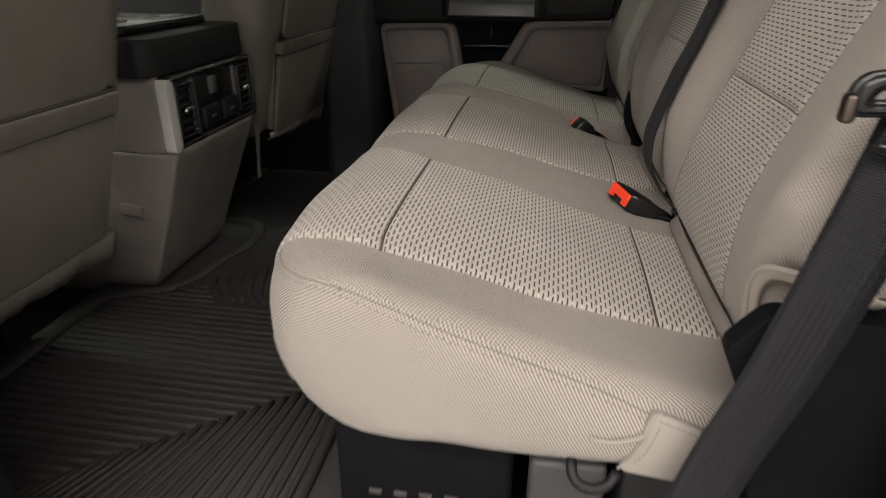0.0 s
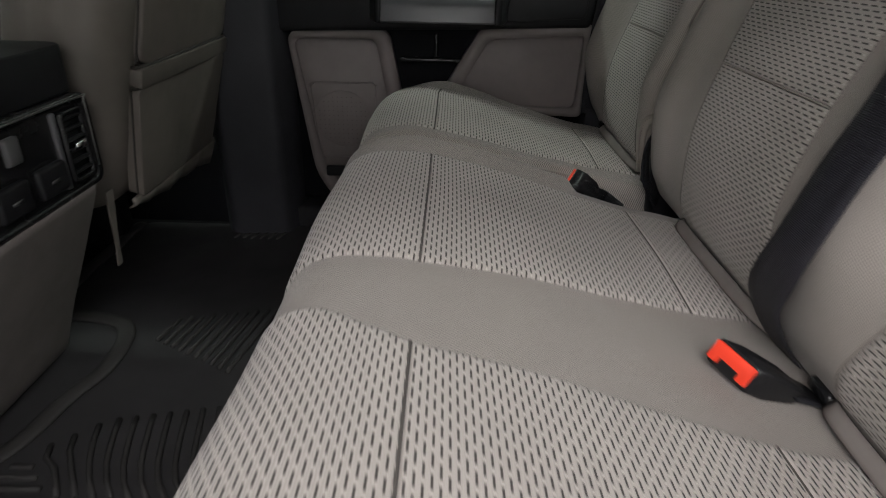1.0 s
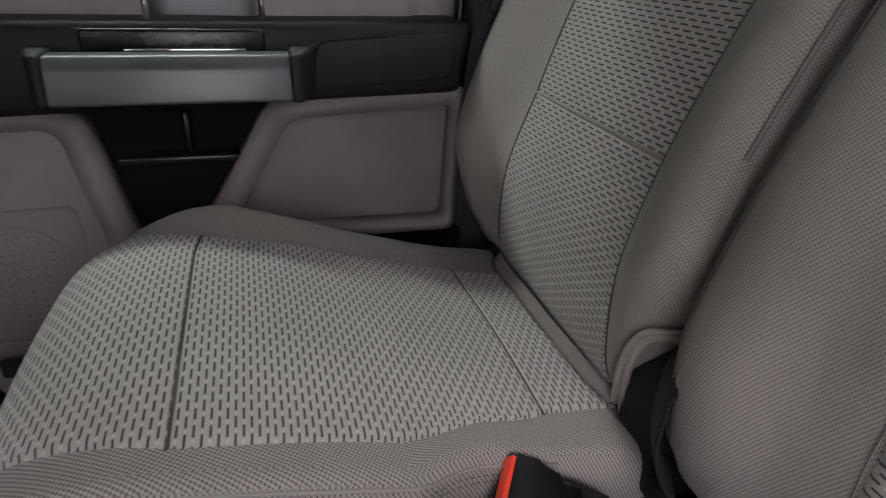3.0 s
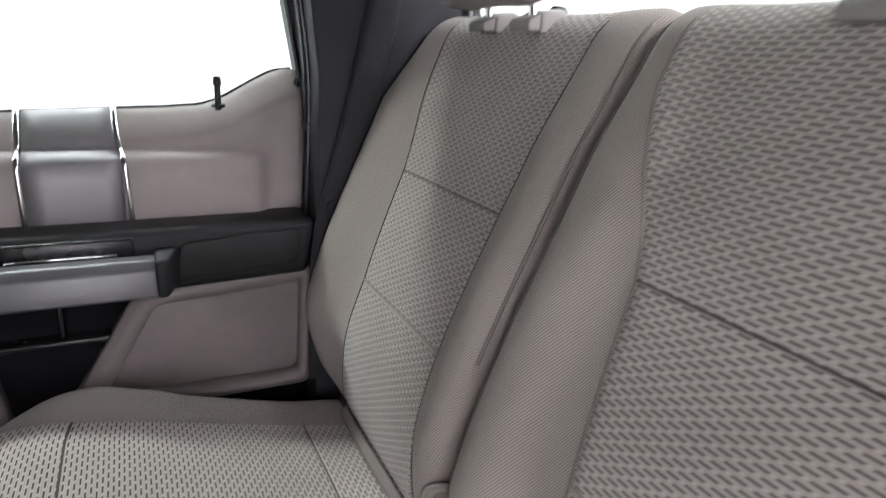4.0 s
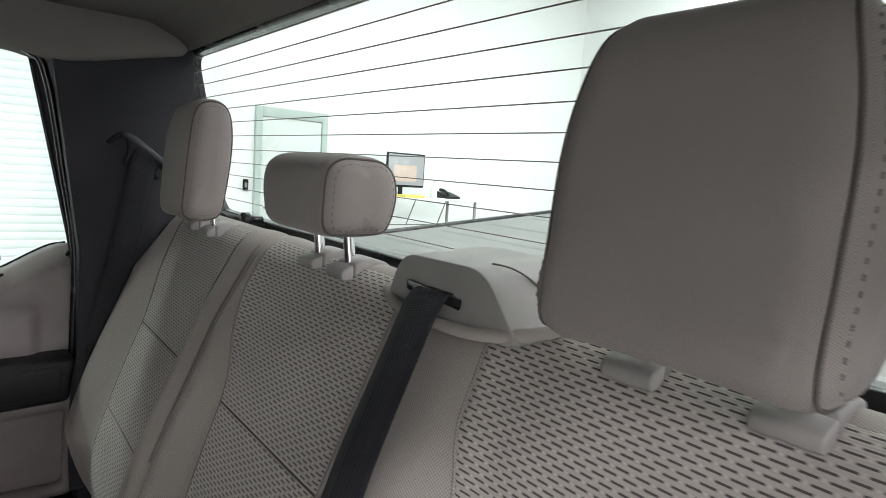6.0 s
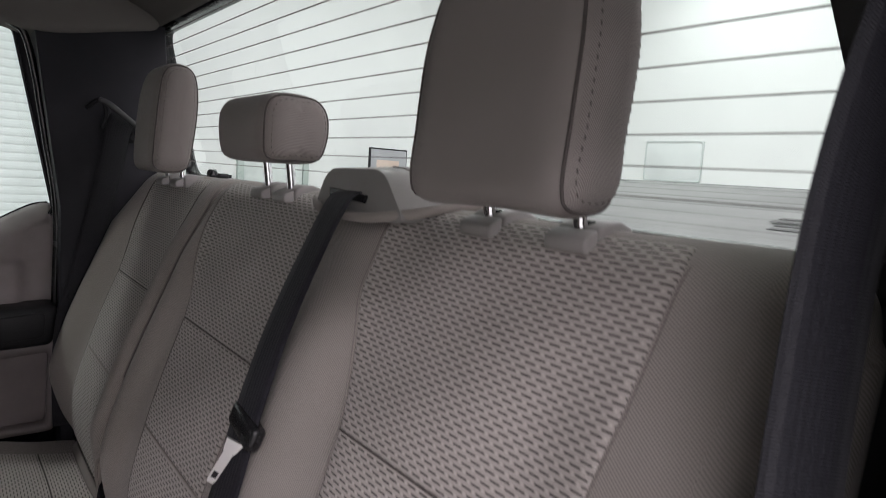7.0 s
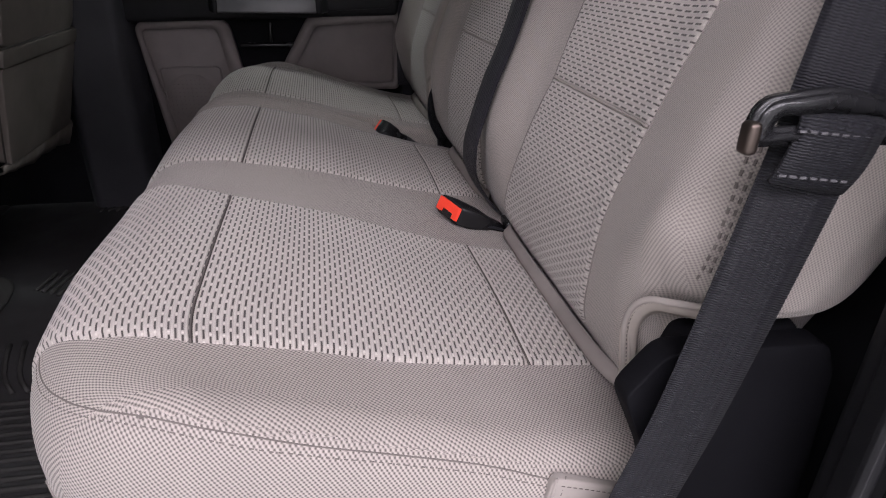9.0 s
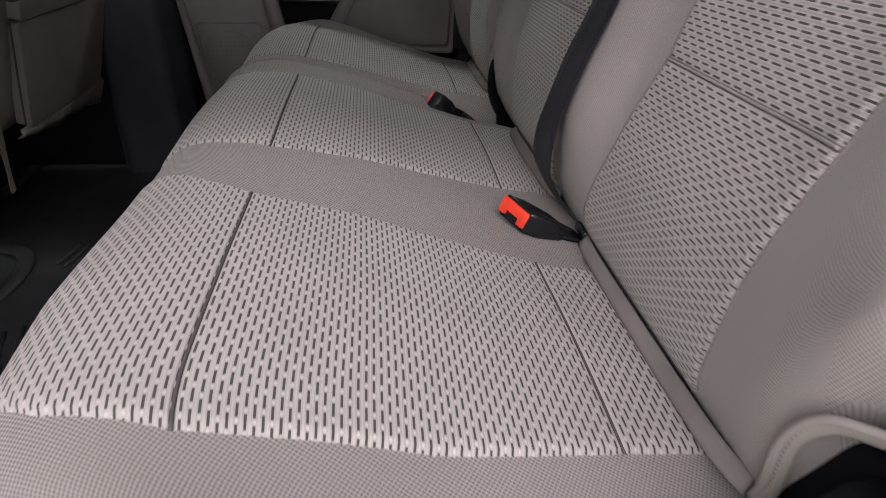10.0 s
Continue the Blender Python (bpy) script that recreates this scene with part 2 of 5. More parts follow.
def thing(name, label, category, group="", kind="", at=(0, 0, 0)):
    ob = new(name)
    ob.empty_display_size = 0.05
    ob.location = (0, 0, 0)
    return tagged(ob, label, category, group, kind)


def rbox(x0, x1, y0, y1, z0, z1, r=0.004, seg=2):
    bm = bmesh.new()
    bmesh.ops.create_cube(bm, size=1.0)
    for v in bm.verts:
        v.co = Vector(((x0 + x1) / 2 + v.co.x * (x1 - x0), (y0 + y1) / 2 + v.co.y * (y1 - y0), (z0 + z1) / 2 + v.co.z * (z1 - z0)))
    if r > 0:
        bmesh.ops.bevel(bm, geom=bm.edges[:], offset=min(r, 0.45 * min(x1 - x0, y1 - y0, z1 - z0)), segments=seg, affect="EDGES", profile=0.5)
    return bm


def prism(points, axis, a, b, r=0.004, seg=2):
    """A polygon pushed along an axis from a to b; points are the two other axes in order."""
    bm = bmesh.new()

    def place(p, d):
        return Vector((d, *p)) if axis == "x" else Vector((p[0], d, p[1])) if axis == "y" else Vector((*p, d))

    low = [bm.verts.new(place(p, a)) for p in points]
    high = [bm.verts.new(place(p, b)) for p in points]
    bm.faces.new(low), bm.faces.new(high[::-1])
    for i in range(len(points)):
        j = (i + 1) % len(points)
        bm.faces.new((low[j], low[i], high[i], high[j]))
    bmesh.ops.recalc_face_normals(bm, faces=bm.faces[:])
    if r > 0:
        bmesh.ops.bevel(bm, geom=bm.edges[:], offset=r, segments=seg, affect="EDGES", profile=0.5, clamp_overlap=True)
    return bm


def rounded(points, r, n=5):
    """A polygon's corners turned into arcs of radius r."""
    out = []
    count = len(points)
    for i in range(count):
        p, a, b = (np.array(points[k % count], float) for k in (i, i - 1, i + 1))
        da, db = a - p, b - p
        la, lb = np.linalg.norm(da), np.linalg.norm(db)
        k = min(r, 0.45 * la, 0.45 * lb)
        s, e = p + da / la * k, p + db / lb * k
        for t in np.linspace(0, 1, n):
            out.append(tuple((1 - t) ** 2 * s + 2 * t * (1 - t) * p + t * t * e))
    return out


def ring_plate(outer, inner, axis, a, b):
    """A plate with a hole: two loops of the same length, pushed from a to b."""
    bm = bmesh.new()

    def place(p, d):
        return Vector((d, *p)) if axis == "x" else Vector((p[0], d, p[1])) if axis == "y" else Vector((*p, d))

    loops = [[bm.verts.new(place(p, d)) for p in loop] for loop, d in ((outer, a), (inner, a), (inner, b), (outer, b))]
    n = len(outer)
    for k in range(4):
        p, q = loops[k], loops[(k + 1) % 4]
        for i in range(n):
            bm.faces.new((p[i], p[(i + 1) % n], q[(i + 1) % n], q[i]))
    bmesh.ops.recalc_face_normals(bm, faces=bm.faces[:])
    return bm


def spline(points, step=0.006, closed=False):
    """A Catmull-Rom curve through points, resampled evenly."""
    p = np.array(points, float)
    n = len(p)
    out = []
    for i in range(n if closed else n - 1):
        ids = [(i - 1), i, i + 1, i + 2]
        q = [p[k % n] if closed else p[min(max(k, 0), n - 1)] for k in ids]
        for t in np.linspace(0, 1, 24, endpoint=False):
            out.append(0.5 * (2 * q[1] + (q[2] - q[0]) * t + (2 * q[0] - 5 * q[1] + 4 * q[2] - q[3]) * t * t + (3 * q[1] - q[0] - 3 * q[2] + q[3]) * t**3))
    out.append(p[0] if closed else p[-1])
    out = np.array(out)
    s = np.r_[0, np.cumsum(np.linalg.norm(np.diff(out, axis=0), axis=1))]
    count = max(4, int(s[-1] / step))
    want = np.linspace(0, s[-1], count + 1)
    return np.stack([np.interp(want, s, out[:, k]) for k in range(p.shape[1])], 1)


def tube(points, radius, sides=8, closed=False, step=0.006):
    p = spline(points, step, closed)
    if closed:
        p = p[:-1]
    bm = bmesh.new()
    rings = []
    n = len(p)
    for i in range(n):
        d = p[(i + 1) % n if closed else min(i + 1, n - 1)] - p[i - 1 if closed else max(i - 1, 0)]
        d = Vector(d).normalized()
        a = d.cross(Vector((0.31, 0.2, 0.93))).normalized()
        b = d.cross(a)
        rings.append([bm.verts.new(Vector(p[i]) + radius * (math.cos(w) * a + math.sin(w) * b)) for w in np.linspace(0, 2 * math.pi, sides, endpoint=False)])
    for i in range(n if closed else n - 1):
        q, r = rings[i], rings[(i + 1) % n]
        for k in range(sides):
            bm.faces.new((q[k], q[(k + 1) % sides], r[(k + 1) % sides], r[k]))
    if not closed:
        bm.faces.new(rings[0][::-1]), bm.faces.new(rings[-1])
    bmesh.ops.recalc_face_normals(bm, faces=bm.faces[:])
    return bm


def stitches(points, length=0.006, gap=0.004, radius=0.0009):
    """A row of thread stitches along a curve, joined."""
    p = spline(points, 0.001)
    s = np.r_[0, np.cumsum(np.linalg.norm(np.diff(p, axis=0), axis=1))]
    bm = bmesh.new()
    at = 0.0
    while at + length < s[-1]:
        a, b = (Vector([np.interp(w, s, p[:, k]) for k in range(3)]) for w in (at, at + length))
        d = (b - a).normalized()
        u = d.cross(Vector((0.31, 0.2, 0.93))).normalized()
        w = d.cross(u)
        ends = [[bm.verts.new(c + radius * (math.cos(t) * u + math.sin(t) * w)) for t in np.linspace(0, 2 * math.pi, 5, endpoint=False)] for c in (a, b)]
        for k in range(5):
            bm.faces.new((ends[0][k], ends[0][(k + 1) % 5], ends[1][(k + 1) % 5], ends[1][k]))
        at += length + gap
    return bm


def strap(points, across, width, thick=0.0014, step=0.01):
    """A belt ribbon along a curve; across: the way of its width (one vector or one a point)."""
    src = np.array(points, float)
    p = spline(src, step)
    acr = np.array(across, float)
    if acr.ndim == 1:
        acr = np.tile(acr, (len(src), 1))
    w = spline(np.hstack([src, acr]), step)[:, 3:]
    bm = bmesh.new()
    layer = bm.loops.layers.uv.new("UVMap")
    cols = np.linspace(-0.5, 0.5, 5)
    n = min(len(p), len(w))
    grid = []
    lens = np.r_[0, np.cumsum(np.linalg.norm(np.diff(p, axis=0), axis=1))]
    for i in range(n):
        d = Vector(p[min(i + 1, n - 1)] - p[max(i - 1, 0)]).normalized()
        a = Vector(w[i]).normalized()
        a = (a - d * a.dot(d)).normalized()
        nrm = d.cross(a)
        row = []
        for side in (1, -1):
            for c in cols[:: 1 if side > 0 else -1]:
                row.append((bm.verts.new(Vector(p[i]) + a * (c * width) + nrm * (side * thick / 2 * (1 - 0.5 * (abs(c) > 0.45)))), c * width, lens[i]))
        grid.append(row)
    m = len(grid[0])
    for i in range(n - 1):
        for k in range(m):
            quad = (grid[i][k], grid[i][(k + 1) % m], grid[i + 1][(k + 1) % m], grid[i + 1][k])
            f = bm.faces.new([q[0] for q in quad])
            for loop, q in zip(f.loops, quad):
                loop[layer].uv = (q[1], q[2])
    bm.faces.new([q[0] for q in grid[0]][::-1]), bm.faces.new([q[0] for q in grid[-1]])
    return bm


def normals2d(p, closed):
    n = len(p)
    out = []
    for i in range(n):
        a = p[i - 1] if closed or i > 0 else p[0]
        b = p[(i + 1) % n] if closed or i < n - 1 else p[-1]
        d = b - a
        out.append(np.array([-d[1], d[0]]) / (np.linalg.norm(d) + 1e-9))
    return np.array(out)


def inset_ways(p, spine):
    """For each outline point the way to the nearest point of the spine, and its length."""
    a, b = np.array(spine[0], float), np.array(spine[1], float)
    ab = b - a
    t = np.clip(((p - a) @ ab) / max(ab @ ab, 1e-9), 0, 1)
    way = a + t[:, None] * ab - p
    return way, np.linalg.norm(way, axis=1)


def loft(rings):
    """A closed body through rings of the same length."""
    bm = bmesh.new()
    rows = [[bm.verts.new(p) for p in ring] for ring in rings]
    n = len(rows[0])
    for a, b in zip(rows, rows[1:]):
        for i in range(n):
            bm.faces.new((a[i], a[(i + 1) % n], b[(i + 1) % n], b[i]))
    bm.faces.new(rows[0][::-1]), bm.faces.new(rows[-1])
    bmesh.ops.recalc_face_normals(bm, faces=bm.faces[:])
    return bm


def settle(host, points, lift=0.0006, step=0.006):
    """Lays a curve onto the surface of a mesh, a little proud of it."""
    me = host.data
    tree = BVHTree.FromPolygons([v.co.copy() for v in me.vertices], [tuple(p.vertices) for p in me.polygons])
    out = []
    for p in spline(points, step):
        at, normal, *_ = tree.find_nearest(Vector(p))
        out.append(tuple(at + normal * lift))
    return out


def rolled_ring(outline, spine, y, back, proud=0.0, step=0.008):
    """A loop of points on the rolled end of a padded body."""
    p = spline(outline, step, closed=True)[:-1]
    way, far = inset_ways(p, spine)
    q = p + way * (np.minimum(back - proud, 0.9 * far) / far)[:, None]
    return [(x, y, z) for x, z in q]


def upholstered(outline, y0, y1, r, spine, swell=None, ny=None, power=2.0, step=0.008, shape=None, cap=0.008):
    """A padded body: a closed outline in x and z (clockwise seen from -y), pushed along y, with rolled ends of radius r (one, or one for each end).
    swell(y, x, z) adds padding along the outline's normal."""
    p = spline(outline, step, closed=True)[:-1]
    nrm = normals2d(p, True)
    s = np.r_[0, np.cumsum(np.linalg.norm(np.diff(np.vstack([p, p[:1]]), axis=0), axis=1))]
    way, far = inset_ways(p, spine)
    unit = way / far[:, None]
    ra, rb = r if isinstance(r, tuple) else (r, r)
    inner = np.linspace(y0 + ra, y1 - rb, ny or max(3, int((y1 - y0 - ra - rb) / 0.012)))
    rows = []
    for a in np.linspace(0, math.pi / 2, 9)[:-1]:
        rows.append((y0 + ra - ra * math.cos(a) ** (2 / power), ra * (1 - math.sin(a) ** (2 / power)), y0 + ra - ra * (math.pi / 2 - a)))
    rows += [(y, 0.0, y) for y in inner]
    for a in np.linspace(math.pi / 2, 0, 9)[1:]:
        rows.append((y1 - rb + rb * math.cos(a) ** (2 / power), rb * (1 - math.sin(a) ** (2 / power)), y1 - rb + rb * (math.pi / 2 - a)))
    bm = bmesh.new()
    layer = bm.loops.layers.uv.new("UVMap")
    grid = []
    for y, back, _ in rows:
        ring = []
        for (x, z), n, w, f in zip(p, nrm, unit, far):
            d = swell(y, x, z) if swell else 0.0
            k = min(back, 0.9 * f)
            ring.append(bm.verts.new((x + n[0] * d + w[0] * k, y, z + n[1] * d + w[1] * k)))
        grid.append(ring)
    m = len(p)
    for i in range(len(rows) - 1):
        du = [rows[i][2], rows[i + 1][2]]
        for k in range(m):
            f = bm.faces.new((grid[i][k], grid[i][(k + 1) % m], grid[i + 1][(k + 1) % m], grid[i + 1][k]))
            for loop, uv in zip(f.loops, ((du[0], s[k]), (du[0], s[k + 1]), (du[1], s[k + 1]), (du[1], s[k]))):
                loop[layer].uv = uv
    for ring, flip in ((grid[0], True), (grid[-1], False)):
        inner_rings = [ring]
        for shrink in (0.85, 0.65, 0.42):
            row = []
            for v, (px, pz), w, f in zip(ring, p, way, far):
                hub = Vector((px + w[0], v.co.y, pz + w[1]))
                row.append(bm.verts.new(hub + (v.co - hub) * shrink + Vector((0, (-1 if flip else 1) * cap * (1 - shrink * shrink), 0))))
            inner_rings.append(row)
        for q0, q1 in zip(inner_rings, inner_rings[1:]):
            for k in range(m):
                f = bm.faces.new((q0[k], q0[(k + 1) % m], q1[(k + 1) % m], q1[k]))
                for loop in f.loops:
                    loop[layer].uv = (loop.vert.co.x, loop.vert.co.z)
        f = bm.faces.new(inner_rings[-1])
        for loop in f.loops:
            loop[layer].uv = (loop.vert.co.x, loop.vert.co.z)
    if shape:
        for v in bm.verts:
            v.co = shape(v.co)
    bmesh.ops.recalc_face_normals(bm, faces=bm.faces[:])
    bm.normal_update()
    m8 = 8 * m
    span = (len(rows) - 1) * m
    for n, f in enumerate(bm.faces):
        if n < m8 or n >= span - m8:
            a = [abs(v) for v in f.normal]
            for loop in f.loops:
                x, y, z = loop.vert.co
                loop[layer].uv = (x, z) if a[1] * 1.15 > max(a[0], a[2]) else (y, x) if a[2] > a[0] else (y, z)
    return bm


def panel(front, key, lo, hi, left, right, lift=0.005, sunk=-0.003, swell=None, soft=0.007, nv=None, shape=None, crease=0.0028):
    """A sewn cloth panel laid on the open front curve between two values of x (key 0) or z (key 1); left and right give its y edges by that value."""
    p = spline(front, 0.002)
    s = np.r_[0, np.cumsum(np.linalg.norm(np.diff(p, axis=0), axis=1))]
    order = np.argsort(p[:, key])
    s0, s1 = np.interp(lo, p[order, key], s[order]), np.interp(hi, p[order, key], s[order])
    s0, s1 = min(s0, s1), max(s0, s1)
    nrm = normals2d(p, False)
    nv = nv or max(6, int((s1 - s0) / 0.006))
    nu = 44
    ss = np.linspace(s0, s1, nv + 1)
    ss = np.unique(np.r_[ss, s0 + crease * np.array([0.15, 0.4, 1.0]), s1 - crease * np.array([0.15, 0.4, 1.0])])
    nv = len(ss) - 1
    bm = bmesh.new()
    layer = bm.loops.layers.uv.new("UVMap")
    grid = []
    for w in ss:
        x, z = np.interp(w, s, p[:, 0]), np.interp(w, s, p[:, 1])
        nx, nz = np.interp(w, s, nrm[:, 0]), np.interp(w, s, nrm[:, 1])
        k = x if key == 0 else z
        ya, yb = left(k), right(k)
        row = []
        for c in np.linspace(0, 1, nu + 1):
            y = ya + (yb - ya) * c
            e = min(1.0, min(c, 1 - c) * (yb - ya) / soft, min(w - s0, s1 - w) / crease)
            d = sunk + (lift - sunk) * math.sqrt(max(0.0, 1 - (1 - e) ** 2)) + (swell(y, x, z) if swell else 0.0)
            co = Vector((x + nx * d, y, z + nz * d))
            row.append((bm.verts.new(shape(co) if shape else co), (y, w)))
        grid.append(row)
    for i in range(nv):
        for k in range(nu):
            quad = (grid[i][k], grid[i][k + 1], grid[i + 1][k + 1], grid[i + 1][k])
            f = bm.faces.new([q[0] for q in quad])
            for loop, q in zip(f.loops, quad):
                loop[layer].uv = q[1]
    bmesh.ops.recalc_face_normals(bm, faces=bm.faces[:])
    up = sum((f.normal for f in bm.faces), Vector())
    if up.dot(Vector((-1, 0, 1))) < 0:
        bmesh.ops.reverse_faces(bm, faces=bm.faces[:])
    return bm


def curve_on(front, key, value, ys, lift=0.0, swell=None):
    """Points on the front curve at one value of x or z, for each y."""
    p = spline(front, 0.002)
    nrm = normals2d(p, False)
    i = int(np.argmin(abs(p[:, key] - value)))
    return [(p[i, 0] + nrm[i, 0] * (lift + (swell(y, *p[i]) if swell else 0)), y, p[i, 1] + nrm[i, 1] * (lift + (swell(y, *p[i]) if swell else 0))) for y in ys]


def line(*pairs):
    """A function through (value, y) pairs."""
    a = np.array(sorted(pairs), float)
    return lambda k: float(np.interp(k, a[:, 0], a[:, 1]))


def join(*bms):
    """Several bmeshes as one."""
    out = bmesh.new()
    for b in bms:
        me = bpy.data.meshes.new("joined")
        b.to_mesh(me)
        b.free()
        out.from_mesh(me)
        bpy.data.meshes.remove(me)
    return out


def cyl(axis, c, r, a, b, n=20, r2=None):
    """A cylinder along an axis from a to b; c: its middle in the two other axes."""
    bm = bmesh.new()
    r2 = r if r2 is None else r2
    rings = []
    for d, rr in ((a, r), (b, r2)):
        ring = []
        for w in np.linspace(0, 2 * math.pi, n, endpoint=False):
            p = (c[0] + rr * math.cos(w), c[1] + rr * math.sin(w))
            ring.append(bm.verts.new((d, *p) if axis == "x" else (p[0], d, p[1]) if axis == "y" else (*p, d)))
        rings.append(ring)
    bm.faces.new(rings[0]), bm.faces.new(rings[1])
    for i in range(n):
        bm.faces.new((rings[0][i], rings[0][(i + 1) % n], rings[1][(i + 1) % n], rings[1][i]))
    bmesh.ops.recalc_face_normals(bm, faces=bm.faces[:])
    bmesh.ops.bevel(bm, geom=[e for e in bm.edges if len(e.link_faces) == 2 and e.calc_face_angle() > 1.0], offset=min(0.0015, 0.2 * min(r, r2, abs(b - a))), segments=1, affect="EDGES")
    return bm

# ---- the hall ----
YW, XW = 8.0, 9.0
part_floor = part("floor", rbox(-9, XW, -6, YW, GROUND - 0.1, GROUND, 0), epoxy, smooth=False)
tagged(part_floor, "pale grey epoxy floor of the hall", "floor", kind="structure")
for nm, box, mat, words in (
    ("wall_east", (-9.2, XW + 0.2, YW, YW + 0.2, GROUND, CEIL), wall_paint, "white painted wall of the hall"),
    ("wall_west", (-9.2, XW + 0.2, -6.2, -6, GROUND, CEIL), wall_paint, "white painted wall of the hall"),
    ("wall_north", (-9.2, -9, -6, YW, GROUND, CEIL), wall_paint, "white painted wall of the hall"),
    ("wall_south", (XW, XW + 0.2, -6, YW, GROUND, CEIL), wall_paint, "white painted wall of the hall"),
    ("ceiling", (-9.2, XW + 0.2, -6.2, YW + 0.2, CEIL, CEIL + 0.1), ceiling_paint, "white hall ceiling"),
):
    tagged(part(nm, rbox(*box, 0), mat, smooth=False), words, "ceiling" if nm == "ceiling" else "wall", kind="structure")

# roller door with horizontal slats, seen through the side window
roller = thing("roller_door", "white roller door of ribbed horizontal slats in the wall", "door", kind="structure")
for i in range(44):
    z0 = GROUND + 0.05 + i * 0.085
    part("slat", prism([(YW - 0.012, z0), (YW - 0.017, z0 + 0.018), (YW - 0.019, z0 + 0.042), (YW - 0.017, z0 + 0.066), (YW - 0.012, z0 + 0.083)], "x", -0.50, 1.4, 0), slat_paint, roller, smooth=False)
part("guide_rail", rbox(-0.55, -0.50, YW - 0.06, YW - 0.002, GROUND + 0.002, 3.2, 0.006), wall_paint, roller)
part("guide_rail", rbox(1.4, 1.5, YW - 0.06, YW - 0.002, GROUND + 0.002, 3.2, 0.006), wall_paint, roller)

# a doorway with a pale frame in the wall
office = thing("door_1", "pale grey flush door in a white frame in the hall wall", "door", kind="structure")
part("door_frame", rbox(2.88, 2.96, YW - 0.07, YW - 0.002, GROUND + 0.002, 1.62, 0.004), frame_paint, office)
part("door_frame", rbox(3.78, 3.86, YW - 0.07, YW - 0.002, GROUND + 0.002, 1.62, 0.004), frame_paint, office)
part("door_frame", rbox(2.96, 3.78, YW - 0.07, YW - 0.002, 1.5, 1.62, 0.004), frame_paint, office)
part("door_leaf", rbox(2.965, 3.775, YW - 0.05, YW - 0.012, GROUND + 0.006, 1.495, 0.003), plain("pale_door_paint", (0.62, 0.66, 0.64), 0.5), office)
part("door_handle", join(cyl("y", (3.02, 0.35), 0.012, YW - 0.1, YW - 0.045), rbox(3.01, 3.14, YW - 0.112, YW - 0.095, 0.338, 0.362, 0.006)), silver, office)

wall_box = thing("wall_switch", "small dark switch box on the hall wall beside the door", "switch")
part("box", rbox(2.75, 2.815, YW - 0.035, YW - 0.001, 0.56, 0.70, 0.006), matte_black, wall_box)
part("switch_plate", rbox(2.765, 2.80, YW - 0.039, YW - 0.034, 0.60, 0.66, 0.003), screen_grey, wall_box)

# work table with things on it
TX, TY, TZ = 4.7, 7.2, 0.60
table = thing("work_table", "white topped work table with thin grey legs against the wall", "table")
part("tabletop", rbox(TX - 1.0, TX + 1.05, TY - 0.32, TY + 0.4, TZ - 0.03, TZ, 0.005), paper, table)
for px in (TX - 0.95, TX + 1.0):
    for py in (TY - 0.27, TY + 0.35):
        part("leg", cyl("z", (px, py), 0.022, GROUND, TZ - 0.03, 10), silver, table)
for px in (TX - 0.62, TX - 0.1, TX + 0.42, TX + 0.98):
    part("brace", tube([(px, TY + 0.35, TZ - 0.03), (px - 0.16, TY + 0.35, TZ - 0.42)], 0.009, 6), silver, table)
part("stretcher", tube([(TX - 0.95, TY + 0.35, TZ - 0.42), (TX, TY + 0.35, TZ - 0.42), (TX + 1.0, TY + 0.35, TZ - 0.42)], 0.009, 6), silver, table)
monitor = thing("computer_monitor", "dark flat computer monitor on its stand on the table", "monitor")
part("housing", rbox(TX - 0.26, TX + 0.36, TY + 0.12, TY + 0.16, TZ + 0.12, TZ + 0.58, 0.01), black_plastic, monitor)
part("screen", rbox(TX - 0.24, TX + 0.34, TY + 0.115, TY + 0.121, TZ + 0.15, TZ + 0.56, 0), screen_glow, monitor, "lit grey screen")
part("screen_window", rbox(TX - 0.15, TX + 0.22, TY + 0.112, TY + 0.1155, TZ + 0.2, TZ + 0.42, 0), screen_warm, monitor, "cream window on the screen")
part("stand", join(rbox(TX - 0.03, TX + 0.03, TY + 0.15, TY + 0.18, TZ + 0.008, TZ + 0.2, 0.004), rbox(TX - 0.12, TX + 0.12, TY + 0.06, TY + 0.24, TZ, TZ + 0.012, 0.004)), black_plastic, monitor)


def bottle(x, y, r, h, body, cap, words, category="bottle"):
    b = thing("bottle" if category == "bottle" else category, words, category)
    part("body", join(cyl("z", (x, y), r, TZ, TZ + h * 0.7, 14), cyl("z", (x, y), r, TZ + h * 0.7, TZ + h * 0.85, 14, r * 0.4)), body, b)
    part("cap", cyl("z", (x, y), r * 0.42, TZ + h * 0.85, TZ + h, 12), cap, b)


bottle(TX - 0.52, TY - 0.05, 0.045, 0.26, green, paper, "green labelled spray bottle on the table")
bottle(TX - 0.38, TY - 0.12, 0.04, 0.2, paper, yellow, "white bottle with a yellow cap on the table")
bottle(TX + 0.38, TY - 0.1, 0.045, 0.24, paper, paper, "plain white bottle on the table")
pad = thing("paper_stack", "loose stack of yellow papers on the table", "papers")
part("sheets", rbox(TX - 0.2, TX + 0.12, TY - 0.25, TY - 0.03, TZ, TZ + 0.03, 0.004), yellow, pad)
phone = thing("desk_phone", "black desk telephone with a handset on the table", "telephone")
part("base", prism([(TY - 0.2, TZ), (TY + 0.05, TZ), (TY + 0.05, TZ + 0.09), (TY - 0.2, TZ + 0.03)], "x", TX + 0.55, TX + 0.78, 0.006), black_plastic, phone)
